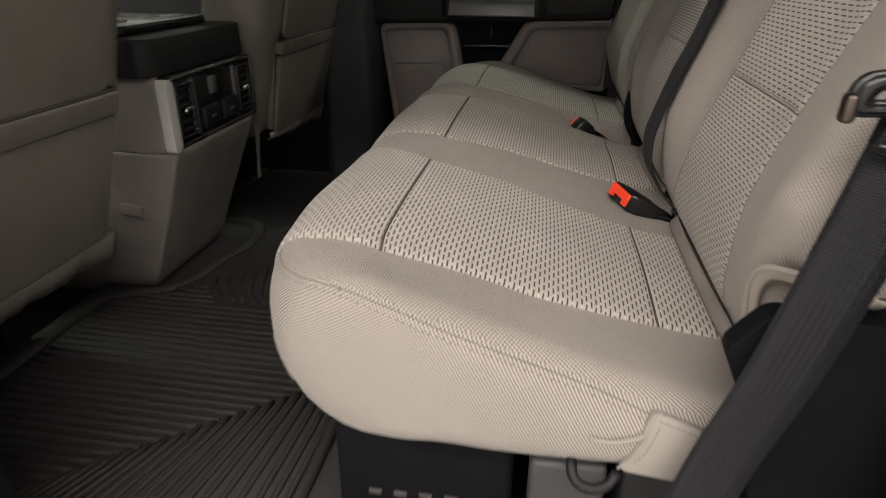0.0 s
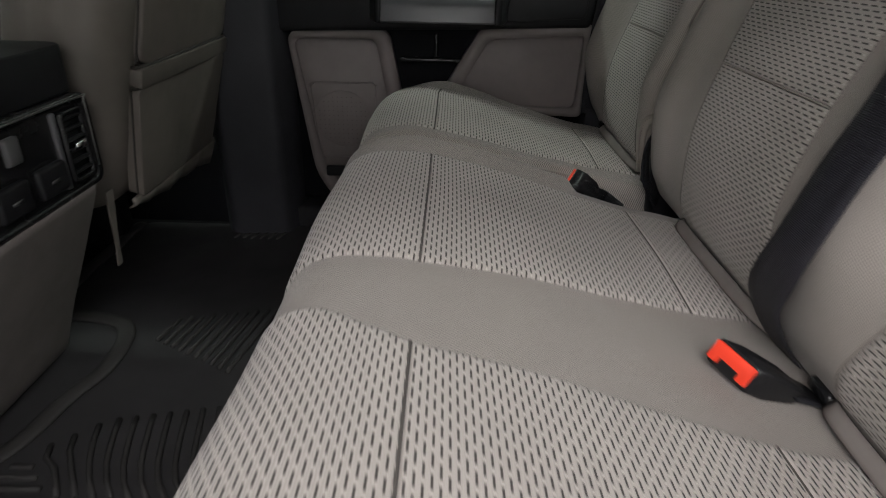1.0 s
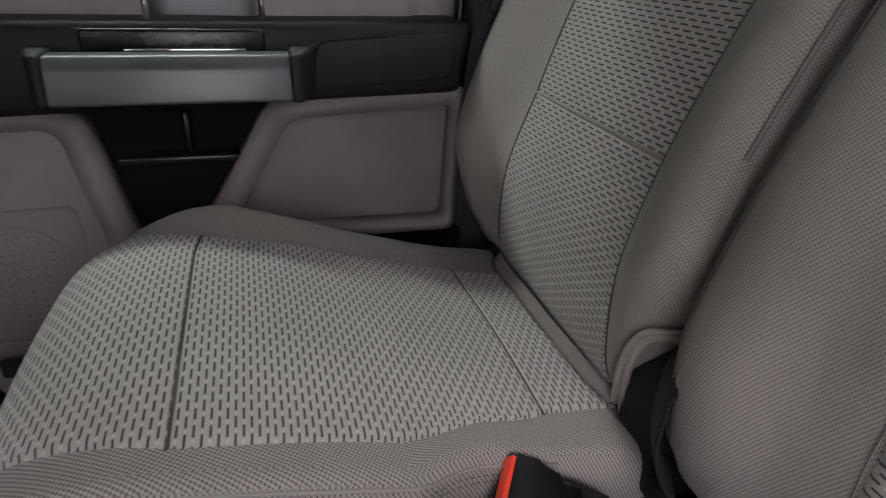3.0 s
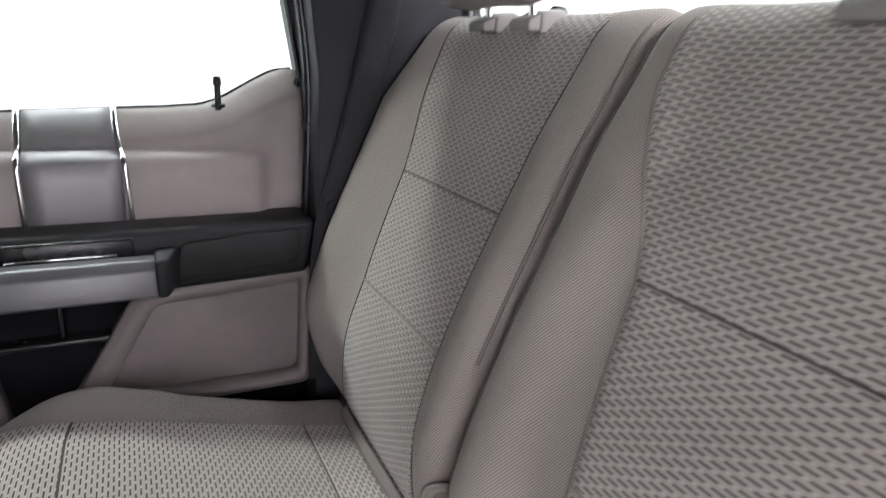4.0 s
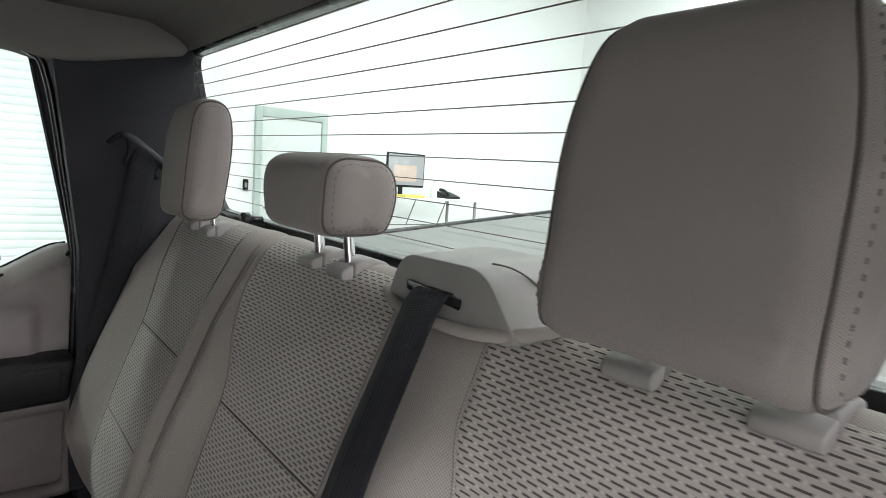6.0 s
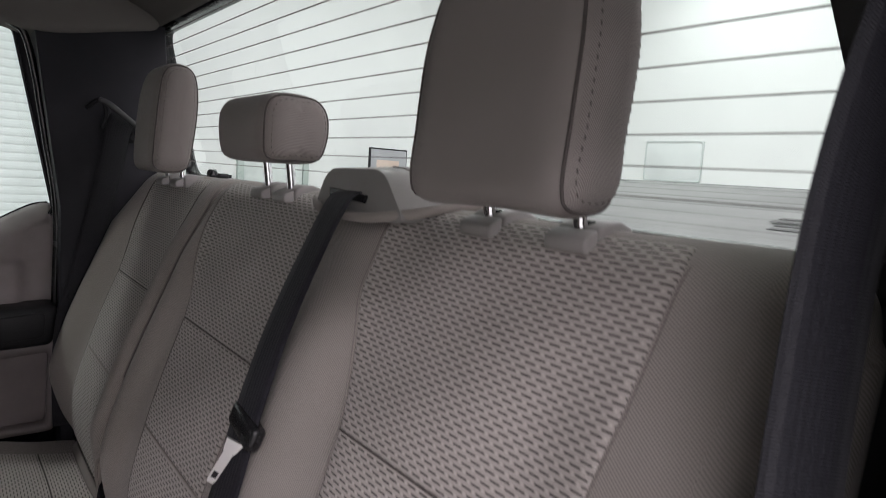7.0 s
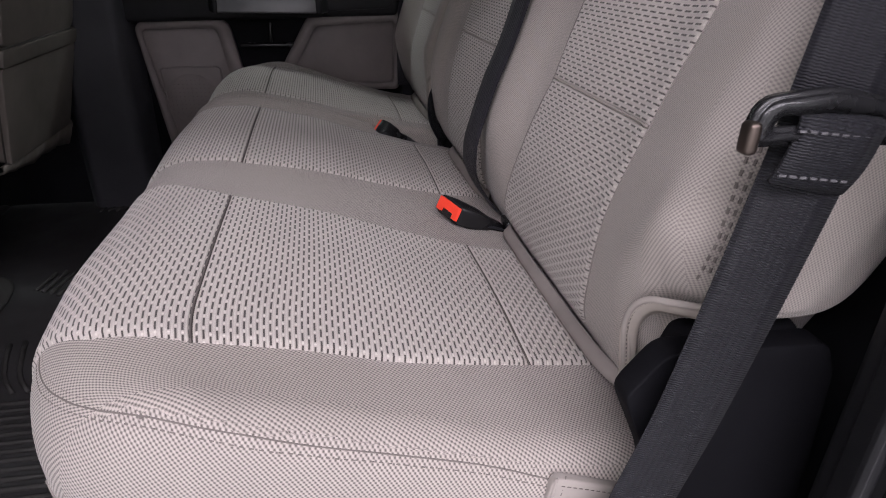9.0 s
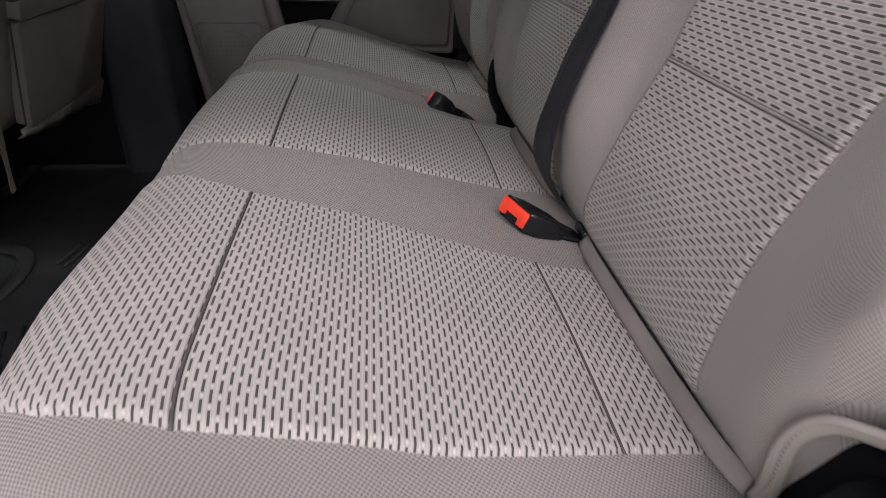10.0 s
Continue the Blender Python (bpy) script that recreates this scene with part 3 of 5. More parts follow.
part("handset", tube([(TX + 0.58, TY - 0.17, TZ + 0.055), (TX + 0.585, TY - 0.08, TZ + 0.1), (TX + 0.59, TY + 0.03, TZ + 0.115)], 0.022, 8), black_plastic, phone)
board = thing("notice_board", "pale framed notice board on the hall wall", "board")
part("panel", rbox(XW - 0.02, XW - 0.002, 5.06, 6.01, 1.02, 1.62, 0.003), plain("pale_board", (0.73, 0.76, 0.75), 0.5), board)
part("frame", ring_plate(rounded([(5.04, 1.0), (6.03, 1.0), (6.03, 1.64), (5.04, 1.64)], 0.05, 4), rounded([(5.06, 1.02), (6.01, 1.02), (6.01, 1.62), (5.06, 1.62)], 0.05, 4), "x", XW - 0.03, XW - 0.002), slat_paint, board)

# unseen housings and rods added above the assumed hall lamps
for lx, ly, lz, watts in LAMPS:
    fixture = thing("added_hanging_lamp", "long white lamp housing, added unseen under the hall ceiling", "lamp", "hall lamps")
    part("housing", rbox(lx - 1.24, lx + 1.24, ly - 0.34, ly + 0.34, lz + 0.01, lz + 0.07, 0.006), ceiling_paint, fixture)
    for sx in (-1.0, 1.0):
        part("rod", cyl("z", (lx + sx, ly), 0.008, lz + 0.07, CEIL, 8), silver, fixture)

# ---- the truck's shell ----
# Front is -x, the open door side is -y.
Y0, Y1 = 0.32, 1.86        # inner faces of the two sides
cab_floor = part("cab_floor", rbox(-1.9, 0.5, Y0 - 0.06, Y1 + 0.04, -0.08, -0.022, 0), carpet, smooth=False)
tagged(cab_floor, "black carpeted floor of the truck cab", "floor", kind="structure")

headliner = part("headliner", prism([(-1.7, 1.2), (0.30, 1.2), (0.352, 1.178), (0.375, 1.16), (0.43, 1.17), (0.43, 1.29), (-1.7, 1.29)], "y", Y0 - 0.05, Y1 + 0.03, 0.006), headliner_cloth)
tagged(headliner, "grey cloth headliner of the truck cab", "headliner", kind="structure")
for ya, yb in ((Y0 - 0.05, Y0 + 0.05), (Y1 - 0.08, Y1 + 0.05)):
    low_edge = [(-1.7, 1.135), (0.0, 1.131), (0.09, 1.122), (0.155, 1.106), (0.21, 1.113), (0.30, 1.134), (0.376, 1.15), (0.38, 1.215), (-1.7, 1.215)]
    rail = part("roof_rail_trim", prism(low_edge, "y", ya, yb, 0.018, 4), headliner_cloth)
    tagged(rail, "grey cloth covered roof rail above the doors", "trim", kind="structure")

def sheet(axis, d, a0, a1, b0, b1):
    """One pane as a single sheet."""
    bm = bmesh.new()
    pts = [(d, a0, b0), (d, a0, b1), (d, a1, b1), (d, a1, b0)] if axis == "x" else [(a0, d, b0), (a1, d, b0), (a1, d, b1), (a0, d, b1)]
    bm.faces.new([bm.verts.new(p) for p in pts])
    return bm


# the closed far door
door = thing("door_2", "closed rear door with warm grey trim, black armrest and clear window", "door", kind="structure")
shell = ring_plate(
    rounded([(-0.60, 0.04), (0.20, 0.04), (0.205, 0.78), (0.155, 1.18), (-0.60, 1.18)], 0.02, 6),
    rounded([(-0.43, 0.64), (0.06, 0.66), (0.192, 0.74), (0.122, 1.135), (-0.43, 1.115)], 0.02, 6), "y", 1.90, 1.96)
part("door_shell", shell, dark_trim, door, "charcoal window surround")
part("window_seal", tube([(x, 1.905, z) for x, z in rounded([(-0.43, 0.65), (0.05, 0.67), (0.188, 0.742), (0.121, 1.132), (-0.43, 1.112)], 0.02, 5)], 0.0035, 8, True), gloss_black, door, "black rubber seal")
pane = part("window_pane", sheet("y", 1.938, -0.46, 0.20, 0.62, 1.15), window_glass, door, "clear glass", smooth=False)
pane.visible_shadow = False
def sill_z(x):
    """Height of the window ledge along the door."""
    return float(np.interp(x, [-0.58, -0.2, 0.0, 0.045, 0.08, 0.115, 0.145, 0.17, 0.186], [0.674, 0.690, 0.700, 0.704, 0.717, 0.738, 0.754, 0.762, 0.760]))


def trim_section(x, proud=0.0):
    """The upper trim's section at x, from the glass down to the armrest: a sloped ledge, a face and a padded band."""
    top = sill_z(x)
    pad = 1 / (1 + math.exp((x - 0.122) / 0.004))
    pts = [(1.938, top), (1.928, top), (1.916, top - 0.008), (1.902, top - 0.022), (1.892, top - 0.033), (1.8865, top - 0.041),
           (1.885, top - 0.048), (1.884 - 0.003 * pad, 0.646), (1.883 - 0.015 * pad, 0.641), (1.882 - 0.025 * pad, 0.632), (1.880 - 0.026 * pad, 0.60), (1.877 - 0.022 * pad, 0.57), (1.874 - 0.016 * pad, 0.54)]
    return [(x, y - proud, z + (proud if n < 4 else 0.0)) for n, (y, z) in enumerate(pts)]


def trim_skin(xs, proud, thick):
    """A skin over the upper trim between the given stations, with a back face."""
    bm = bmesh.new()
    for flip, off in ((False, proud), (True, proud - thick)):
        rows = [[bm.verts.new(p) for p in trim_section(x, off)] for x in xs]
        for a, b in zip(rows, rows[1:]):
            for k in range(len(a) - 1):
                f = (a[k], a[k + 1], b[k + 1], b[k])
                bm.faces.new(f[::-1] if flip else f)
        if not flip:
            front = rows
        else:
            for a, b in ((front[0], rows[0]), (front[-1], rows[-1])):
                for k in range(len(a) - 1):
                    bm.faces.new((a[k], a[k + 1], b[k + 1], b[k]))
    bmesh.ops.recalc_face_normals(bm, faces=bm.faces[:])
    return bm


part("upper_trim", trim_skin(list(np.linspace(-0.58, 0.186, 90)), 0.0, 0.008), door_trim, door, "warm grey upper trim with a pale ledge")
part("glass_wiper", tube([(x, 1.934, sill_z(x) + 0.0015) for x in np.linspace(-0.58, 0.18, 30)], 0.0022, 8), gloss_black, door, "black glass wiper strip")
part("metal_plate", trim_skin(list(np.linspace(-0.178, -0.066, 6)), 0.0025, 0.003), brushed, door, "brushed grey metal inlay")
for ax, bx in ((-0.182, -0.183), (-0.058, -0.070)):
    pts = [(p[0] + bx - ax if n < 4 else p[0] + (bx - ax) * (12 - n) / 9, p[1], p[2]) for n, p in enumerate(trim_section(ax, 0.0035))]
    part("chrome_strip", tube(pts, 0.0042, 10), chrome, door, "chrome strip")
part("armrest", prism([(-0.58, 0.45), (0.17, 0.472), (0.182, 0.555), (-0.58, 0.552)], "y", 1.794, 1.885, 0.012, 3), black_plastic, door, "black armrest band")
part("armrest_pad", prism(rounded([(-0.012, 0.482), (0.155, 0.492), (0.158, 0.545), (-0.005, 0.535)], 0.012, 4), "y", 1.788, 1.796, 0.006, 3), black_plastic, door, "black armrest pad")
part("switch_recess", rbox(-0.24, -0.06, 1.786, 1.794, 0.522, 0.548, 0.004), gloss_black, door)
part("switch_bezel", rbox(-0.2, -0.08, 1.783, 1.788, 0.524, 0.529, 0.001), chrome, door, "thin chrome bezel")
pull = part("pull_handle", prism([(1.735, 0.482), (1.742, 0.518), (1.752, 0.528), (1.775, 0.528), (1.782, 0.506), (1.77, 0.48)], "x", -0.268, -0.036, 0.004, 3), handle_grey, door, "dark satin grey pull handle")
for ends in ([(-0.266, 1.736), (-0.278, 1.738), (-0.296, 1.80), (-0.266, 1.80)], [(-0.038, 1.736), (-0.024, 1.738), (-0.004, 1.80), (-0.038, 1.80)]):
    part("handle_cap", prism(ends, "z", 0.4795, 0.5305, 0.005, 3), black_plastic, door, "black end cap")
part("lower_panel", prism([(-0.6, 0.06), (0.178, 0.06), (0.18, 0.48), (-0.6, 0.46)], "y", 1.845, 1.872, 0.004), matte_black, door, "black lower door panel")
# speaker panel with its raised border
spk_out = rounded([(-0.478, 0.455), (-0.258, 0.46), (-0.228, 0.30), (-0.225, 0.06), (-0.385, 0.055), (-0.435, 0.14)], 0.03, 6)
spk_in = rounded([(-0.466, 0.438), (-0.285, 0.442), (-0.258, 0.29), (-0.255, 0.09), (-0.37, 0.085), (-0.415, 0.15)], 0.022, 6)
part("speaker_border", ring_plate(spk_out, spk_in, "y", 1.806, 1.85), trim_grey, door, "warm grey raised border")
part("speaker_panel", prism(spk_in, "y", 1.824, 1.848, 0.001), trim_grey, door, "warm grey speaker panel")
part("grille_rim", tube([(x, 1.822, z) for x, z in rounded([(-0.438, 0.343), (-0.290, 0.345), (-0.288, 0.17), (-0.425, 0.17)], 0.015, 5)], 0.0022, 6, True), trim_grey, door)
holes = bmesh.new()
for i in range(13):
    for j in range(15):
        hx, hz = -0.42 + i * 0.0105, 0.175 + j * 0.0105
        if (hx + 0.367) ** 2 + (hz - 0.262) ** 2 < 0.0034:
            ring = [holes.verts.new((hx + 0.0012 * math.cos(a), 1.8212, hz + 0.0012 * math.sin(a))) for a in np.linspace(0, 2 * math.pi, 6, endpoint=False)]
            holes.faces.new(ring)
hole_grey = grained("shaded_grille", (0.1, 0.088, 0.084), 0.8)
part("speaker_grille", cyl("y", (-0.367, 0.262), 0.064, 1.8216, 1.826, 40), grained("dark_warm_grille", (0.18, 0.157, 0.15), 0.7), door, "round darker speaker grille")
tagged(part("speaker_holes", holes, hole_grey, door, "small speaker holes"), kind="stuff")
part("bottle_pocket", rbox(-0.41, -0.27, 1.80, 1.812, 0.13, 0.155, 0.004), black_plastic, door, "dark slot")
# storage recess between the panels
part("recess_bar", rbox(-0.235, -0.09, 1.818, 1.85, 0.392, 0.402, 0.003), gloss_black, door)
part("recess_bar", rbox(-0.16, -0.152, 1.825, 1.85, 0.402, 0.452, 0.003), gloss_black, door)
# map pocket
pk_out = rounded([(-0.062, 0.466), (0.178, 0.482), (0.172, 0.285), (-0.168, 0.29), (-0.15, 0.315)], 0.016, 6)
pk_in = rounded([(-0.042, 0.446), (0.164, 0.458), (0.158, 0.298), (-0.12, 0.303), (-0.115, 0.318)], 0.014, 6)
part("pocket_border", ring_plate(pk_out, pk_in, "y", 1.80, 1.85), trim_grey, door, "warm grey raised border")
part("pocket_panel", prism(pk_in, "y", 1.832, 1.848, 0.002), trim_grey, door, "warm grey pocket panel")
part("lock_pin", join(cyl("z", (0.066, 1.898), 0.0045, 0.70, 0.735, 12), cyl("z", (0.066, 1.898), 0.0065, 0.735, 0.748, 12, 0.005), cyl("z", (0.066, 1.898), 0.010, 0.704, 0.709, 14)), gloss_black, door, "small black lock pin")

# far pillars
pillar = part("pillar_c", prism(rounded([(0.178, 0.1), (0.49, 0.1), (0.49, 0.83), (0.405, 0.85), (0.388, 1.17), (0.142, 1.17), (0.188, 0.76)], 0.012, 4), "y", 1.745 + 0.055, 1.92, 0.01, 3), dark_trim)
tagged(pillar, "charcoal plastic pillar beside the rear window", "pillar", kind="structure")
weather = part("weather_strip", tube([(0.196, 1.855, 0.1), (0.2, 1.845, 0.5), (0.207, 1.842, 0.74), (0.19, 1.84, 0.9), (0.163, 1.835, 1.1), (0.13, 1.83, 1.145), (0.02, 1.83, 1.152), (-0.5, 1.83, 1.14)], 0.009, 10), gloss_black)
weather_in = part("weather_strip_inner", tube([(0.178, 1.862, 0.1), (0.18, 1.853, 0.5), (0.186, 1.85, 0.74), (0.169, 1.848, 0.9), (0.143, 1.843, 1.08), (0.112, 1.838, 1.122), (0.02, 1.838, 1.136), (-0.5, 1.838, 1.128)], 0.007, 10), gloss_black)
tagged(weather_in, "thin black inner weather strip round the door opening", "weather strip", kind="structure")
tagged(weather, "black rubber weather strip round the door opening", "weather strip", kind="structure")
bp = part("pillar_b", prism(rounded([(-0.66, 1.80), (-0.63, 1.745), (-0.50, 1.755), (-0.475, 1.83), (-0.475, 1.92), (-0.66, 1.92)], 0.02, 5), "z", -0.02, 1.2, 0.006), pillar_trim)
tagged(bp, "charcoal door pillar trim", "pillar", kind="structure")

# front door on the far side, the dash and the front glass
front_door = thing("door_3", "front passenger door with window, its trim darkened for shade", "door", kind="structure")
# Charcoal colour stands in for the shade on this door's trim.
part("door_shell", ring_plate(rounded([(-1.75, -0.08), (-0.66, -0.08), (-0.66, 1.18), (-1.4, 1.18), (-1.75, 0.75)], 0.02, 6), rounded([(-1.62, 0.68), (-0.72, 0.68), (-0.72, 1.12), (-1.32, 1.12), (-1.62, 0.8)], 0.04, 6), "y", 1.86, 1.92), dark_trim, front_door)
fp = part("window_pane", sheet("y", 1.892, -1.68, -0.7, 0.64, 1.14), window_glass, front_door, smooth=False)
fp.visible_shadow = False
dash = part("dashboard", prism([(-1.95, -0.02), (-1.6, -0.02), (-1.5, 0.35), (-1.48, 0.62), (-1.62, 0.72), (-1.95, 0.70)], "y", Y0, Y1, 0.02, 3), black_plastic)
tagged(dash, "black dashboard across the cab", "dashboard", kind="structure")
fd2 = thing("door_4", "front driver door with dark trim and window", "door", kind="structure")
part("door_shell", ring_plate(rounded([(-1.75, -0.08), (-0.66, -0.08), (-0.66, 1.18), (-1.4, 1.18), (-1.75, 0.75)], 0.02, 6), rounded([(-1.62, 0.68), (-0.72, 0.68), (-0.72, 1.12), (-1.32, 1.12), (-1.62, 0.8)], 0.04, 6), "y", 0.26, 0.32), dark_trim, fd2)
fp2 = part("window_pane", sheet("y", 0.288, -1.68, -0.7, 0.64, 1.14), window_glass, fd2, smooth=False)
fp2.visible_shadow = False
bp2 = part("pillar_b_near", prism(rounded([(-0.66, 0.26), (-0.475, 0.26), (-0.475, 0.35), (-0.50, 0.40), (-0.63, 0.41), (-0.66, 0.36)], 0.02, 5), "z", -0.02, 1.2, 0.006), dark_trim)
tagged(bp2, "charcoal door pillar trim", "pillar", kind="structure")
sill = part("door_sill", prism([(Y0 - 0.09, -0.08), (Y0 + 0.05, -0.08), (Y0 + 0.05, 0.02), (Y0 + 0.02, 0.035), (Y0 - 0.06, 0.03), (Y0 - 0.09, 0.0)], "x", -0.5, 0.3, 0.006, 2), black_plastic)
tagged(sill, "black scuffed door sill", "sill", kind="structure")

far_sill = part("door_sill_far", rbox(-0.6, 0.3, 1.80, 1.93, -0.08, 0.05, 0.008), black_plastic)
tagged(far_sill, "black door sill under the far door", "sill", kind="structure")

# near rear pillar beside the door opening
# Same plastic as the far pillar; the blacker colour paints in shade.
cn = part("pillar_c_near", prism(rounded([(0.285, 0.27), (0.50, 0.27), (0.50, 0.415), (0.33, 0.408), (0.289, 0.396), (0.28, 0.36)], 0.016, 5), "z", 0.0, 1.2, 0.01, 3), black_plastic)
tagged(cn, "charcoal plastic pillar beside the open door, coloured darker for shade", "pillar", kind="structure")
ws = part("weather_strip_near", tube([(0.285, 0.335, -0.02), (0.29, 0.335, 0.4), (0.295, 0.335, 0.75), (0.27, 0.335, 1.0), (0.22, 0.335, 1.13), (0.1, 0.335, 1.15), (-0.45, 0.335, 1.14)], 0.011, 10), gloss_black)
tagged(ws, "black rubber weather strip round the open doorway", "weather strip", kind="structure")

part("trim_ridge", prism(rounded([(0.272, 0.352), (0.279, 0.346), (0.292, 0.352), (0.292, 0.376), (0.280, 0.376)], 0.004, 3), "z", 0.0, 1.16, 0.003, 2), black_plastic, cn, "raised ridge of the pillar trim")
part("seal_edge", tube([(0.284, 0.3165, 0.0), (0.286, 0.3165, 0.4), (0.288, 0.3165, 0.72), (0.276, 0.3165, 0.92)], 0.0022, 8), silver, cn, "thin bright seal edge")

# rear wall below the window and the window itself
back_wall = part("cab_back_panel", rbox(0.452, 0.50, Y0 - 0.05, Y1 + 0.04, -0.08, 0.815, 0.004), dark_trim)
tagged(back_wall, "charcoal panel behind the rear seat", "wall", kind="structure")
rear_window = thing("window_1", "wide rear window with thin heater lines and a black border", "window", kind="structure")


def tilt_bm(bm, x_low, x_high, z_low, z_high):
    """Leans an upright sheet built at x = 0 so that it follows the slanted window."""
    k = (x_high - x_low) / (z_high - z_low)
    for v in bm.verts:
        v.co.x += x_low + k * (v.co.z - z_low)
    return bm


WIN = (0.462, 0.385, 0.825, 1.17)
rw_out = rounded([(0.36, 0.80), (1.91, 0.80), (1.91, 1.2), (0.37, 1.2)], 0.02, 7)
rw_in = rounded([(0.450, 0.842), (1.88, 0.842), (1.865, 1.160), (0.532, 1.160)], 0.035, 7)
part("window_frame", tilt_bm(ring_plate(rw_out, rw_in, "x", -0.006, 0.03), *WIN), gloss_black, rear_window, "black window border")
glass = part("window_pane", tilt_bm(sheet("x", 0.01, 0.39, 1.90, 0.81, 1.19), *WIN), window_glass, rear_window, "clear glass", smooth=False)
glass.visible_shadow = False
for i in range(12):
    z = 0.8718 + i * 0.0253
    part("heater_line", tilt_bm(rbox(0.004, 0.0055, 0.415, 1.875, z - 0.0005, z + 0.0005, 0), *WIN), heater, rear_window, "thin dark heater line" if i == 0 else "", smooth=False)

# bed lid behind the window, propped open towards the tail
lid = thing("bed_lid", "grey ribbed bed lid of the truck, raised towards the tail", "truck bed cover")


def lid_z(x):
    return 0.665 + 0.098 * x


part("lid_panel", prism([(0.58, lid_z(0.58) - 0.05), (0.58, lid_z(0.58)), (2.45, lid_z(2.45)), (2.45, lid_z(2.45) - 0.05)], "y", 0.12, 2.02, 0.008, 2), lid_paint, lid)
for i in range(9):
    x = 0.75 + i * 0.2
    part("lid_rib", prism([(x, lid_z(x) - 0.004), (x + 0.02, lid_z(x + 0.02) + 0.0035), (x + 0.12, lid_z(x + 0.12) + 0.0035), (x + 0.14, lid_z(x + 0.14) - 0.004)], "y", 0.2, 1.95, 0.003), lid_paint, lid)
part("edge_rail", tube([(0.58, 2.03, lid_z(0.58) - 0.005), (1.5, 2.03, lid_z(1.5) - 0.005), (2.45, 2.03, lid_z(2.45) - 0.005)], 0.014, 8), gloss_black, lid, "black edge rail")
part("edge_rail", tube([(2.46, 0.12, lid_z(2.46) - 0.005), (2.46, 1.0, lid_z(2.46) - 0.005), (2.46, 2.03, lid_z(2.46) - 0.005)], 0.010, 8), gloss_black, lid, "black edge rail")
for x, wide in ((1.39, 0.075), (1.45, 0.06), (1.51, 0.07), (1.57, 0.05)):
    part("label_bar", prism([(x, lid_z(x) + 0.0045), (x + 0.03, lid_z(x + 0.03) + 0.0045), (x + 0.03, lid_z(x + 0.03) + 0.0055), (x, lid_z(x) + 0.0055)], "y", 0.83 + (x - 1.39) * 0.4, 0.83 + wide + (x - 1.39) * 0.4, 0), lid_print, lid, "plain grey print bar", smooth=False)
bed = thing("truck_bed", "dark painted side walls of the truck bed", "truck bed")
part("bed_side", rbox(0.52, 2.6, 0.10, 0.17, -0.35, 0.66, 0.01), truck_paint, bed)
part("bed_side", rbox(0.52, 2.6, 1.97, 2.06, -0.35, 0.66, 0.01), truck_paint, bed)
part("bed_front", rbox(0.52, 0.58, 0.17, 1.97, -0.35, 0.66, 0.01), truck_paint, bed)
part("bed_floor", rbox(0.58, 2.6, 0.17, 1.97, -0.35, -0.30, 0.004), truck_paint, bed)
part("tailgate", rbox(2.54, 2.6, 0.17, 1.97, -0.30, 0.60, 0.01), truck_paint, bed)
roof = part("cab_roof", rbox(-1.72, 0.46, Y0 - 0.06, Y1 + 0.06, 1.292, 1.32, 0.01), truck_paint)
tagged(roof, "black painted cab roof", "roof", kind="structure")

# ---- rear bench ----
cush_front = [(-0.17, 0.203), (-0.238, 0.212), (-0.271, 0.248), (-0.278, 0.295), (-0.269, 0.331), (-0.249, 0.354), (-0.218, 0.3665), (-0.18, 0.370), (-0.145, 0.366),
              (-0.05, 0.345), (0.04, 0.317), (0.128, 0.292), (0.185, 0.282)]
cush_outline = cush_front + [(0.232, 0.268), (0.245, 0.245), (0.23, 0.22), (0.10, 0.207), (0.0, 0.203), (-0.10, 0.205)]
back_front = [(0.222, 0.272), (0.198, 0.305), (0.19, 0.345), (0.193, 0.42), (0.215, 0.50), (0.242, 0.57), (0.275, 0.645), (0.308, 0.72), (0.338, 0.785), (0.358, 0.825), (0.385, 0.845)]
back_outline = back_front + [(0.415, 0.842), (0.436, 0.815), (0.430, 0.74), (0.403, 0.60), (0.372, 0.44), (0.338, 0.30), (0.29, 0.262)]


def bell(y, c, w):
    d = abs(y - c) / w
    return 0.0 if d >= 1 else (1 - d * d) ** 2


def cushion_swell(y, x, z):
    """The raised roll along the inner edge of the wide cushion and the soft crown of each seat."""
    top = min(1.0, max(0.0, (z - 0.25) / 0.04))
    fade = min(1.0, max(0.0, (0.2 - x) / 0.12))
    crown = 0.004 * (bell(y, 0.66, 0.16) + bell(y, 1.09, 0.16) + bell(y, 1.525, 0.15))
    bulge = 0.008 * min(1.0, max(0.0, (y - 0.52) / 0.14)) * min(1.0, max(0.0, (1.31 - y) / 0.07)) * min(1.0, max(0.0, (-0.19 - x) / 0.07)) * min(1.0, max(0.0, (z - 0.21) / 0.04))
    return top * (fade * 0.010 * bell(y, 1.287, 0.04) + crown) + bulge


cush_top = cush_front[3:] + [(0.232, 0.268)]
CUSH_SPINE = ((-0.20, 0.290), (0.18, 0.248))
BACK_SPINE = ((0.245, 0.32), (0.385, 0.79))


def corner(y_end, side, radius=0.15, pull=0.0, first=None):
    """Rounds the front corner of a cushion in plan, at the end y_end; side -1: towards -y."""
    def move(co):
        co = first(co) if first else co
        d = radius - side * (y_end - co.y)
        k = min(1.0, max(0.0, (-0.02 - co.x) / 0.22))
        if pull and co.x < -0.16:
            co = co.copy()
            co.x += pull * min(1.0, (-0.16 - co.x) / 0.11)
        if d > 0 and k > 0:
            co = co.copy()
            co.x += k * 0.88 * (radius - math.sqrt(max(0.0, radius * radius - min(d, radius) ** 2)))
        return co
    return move


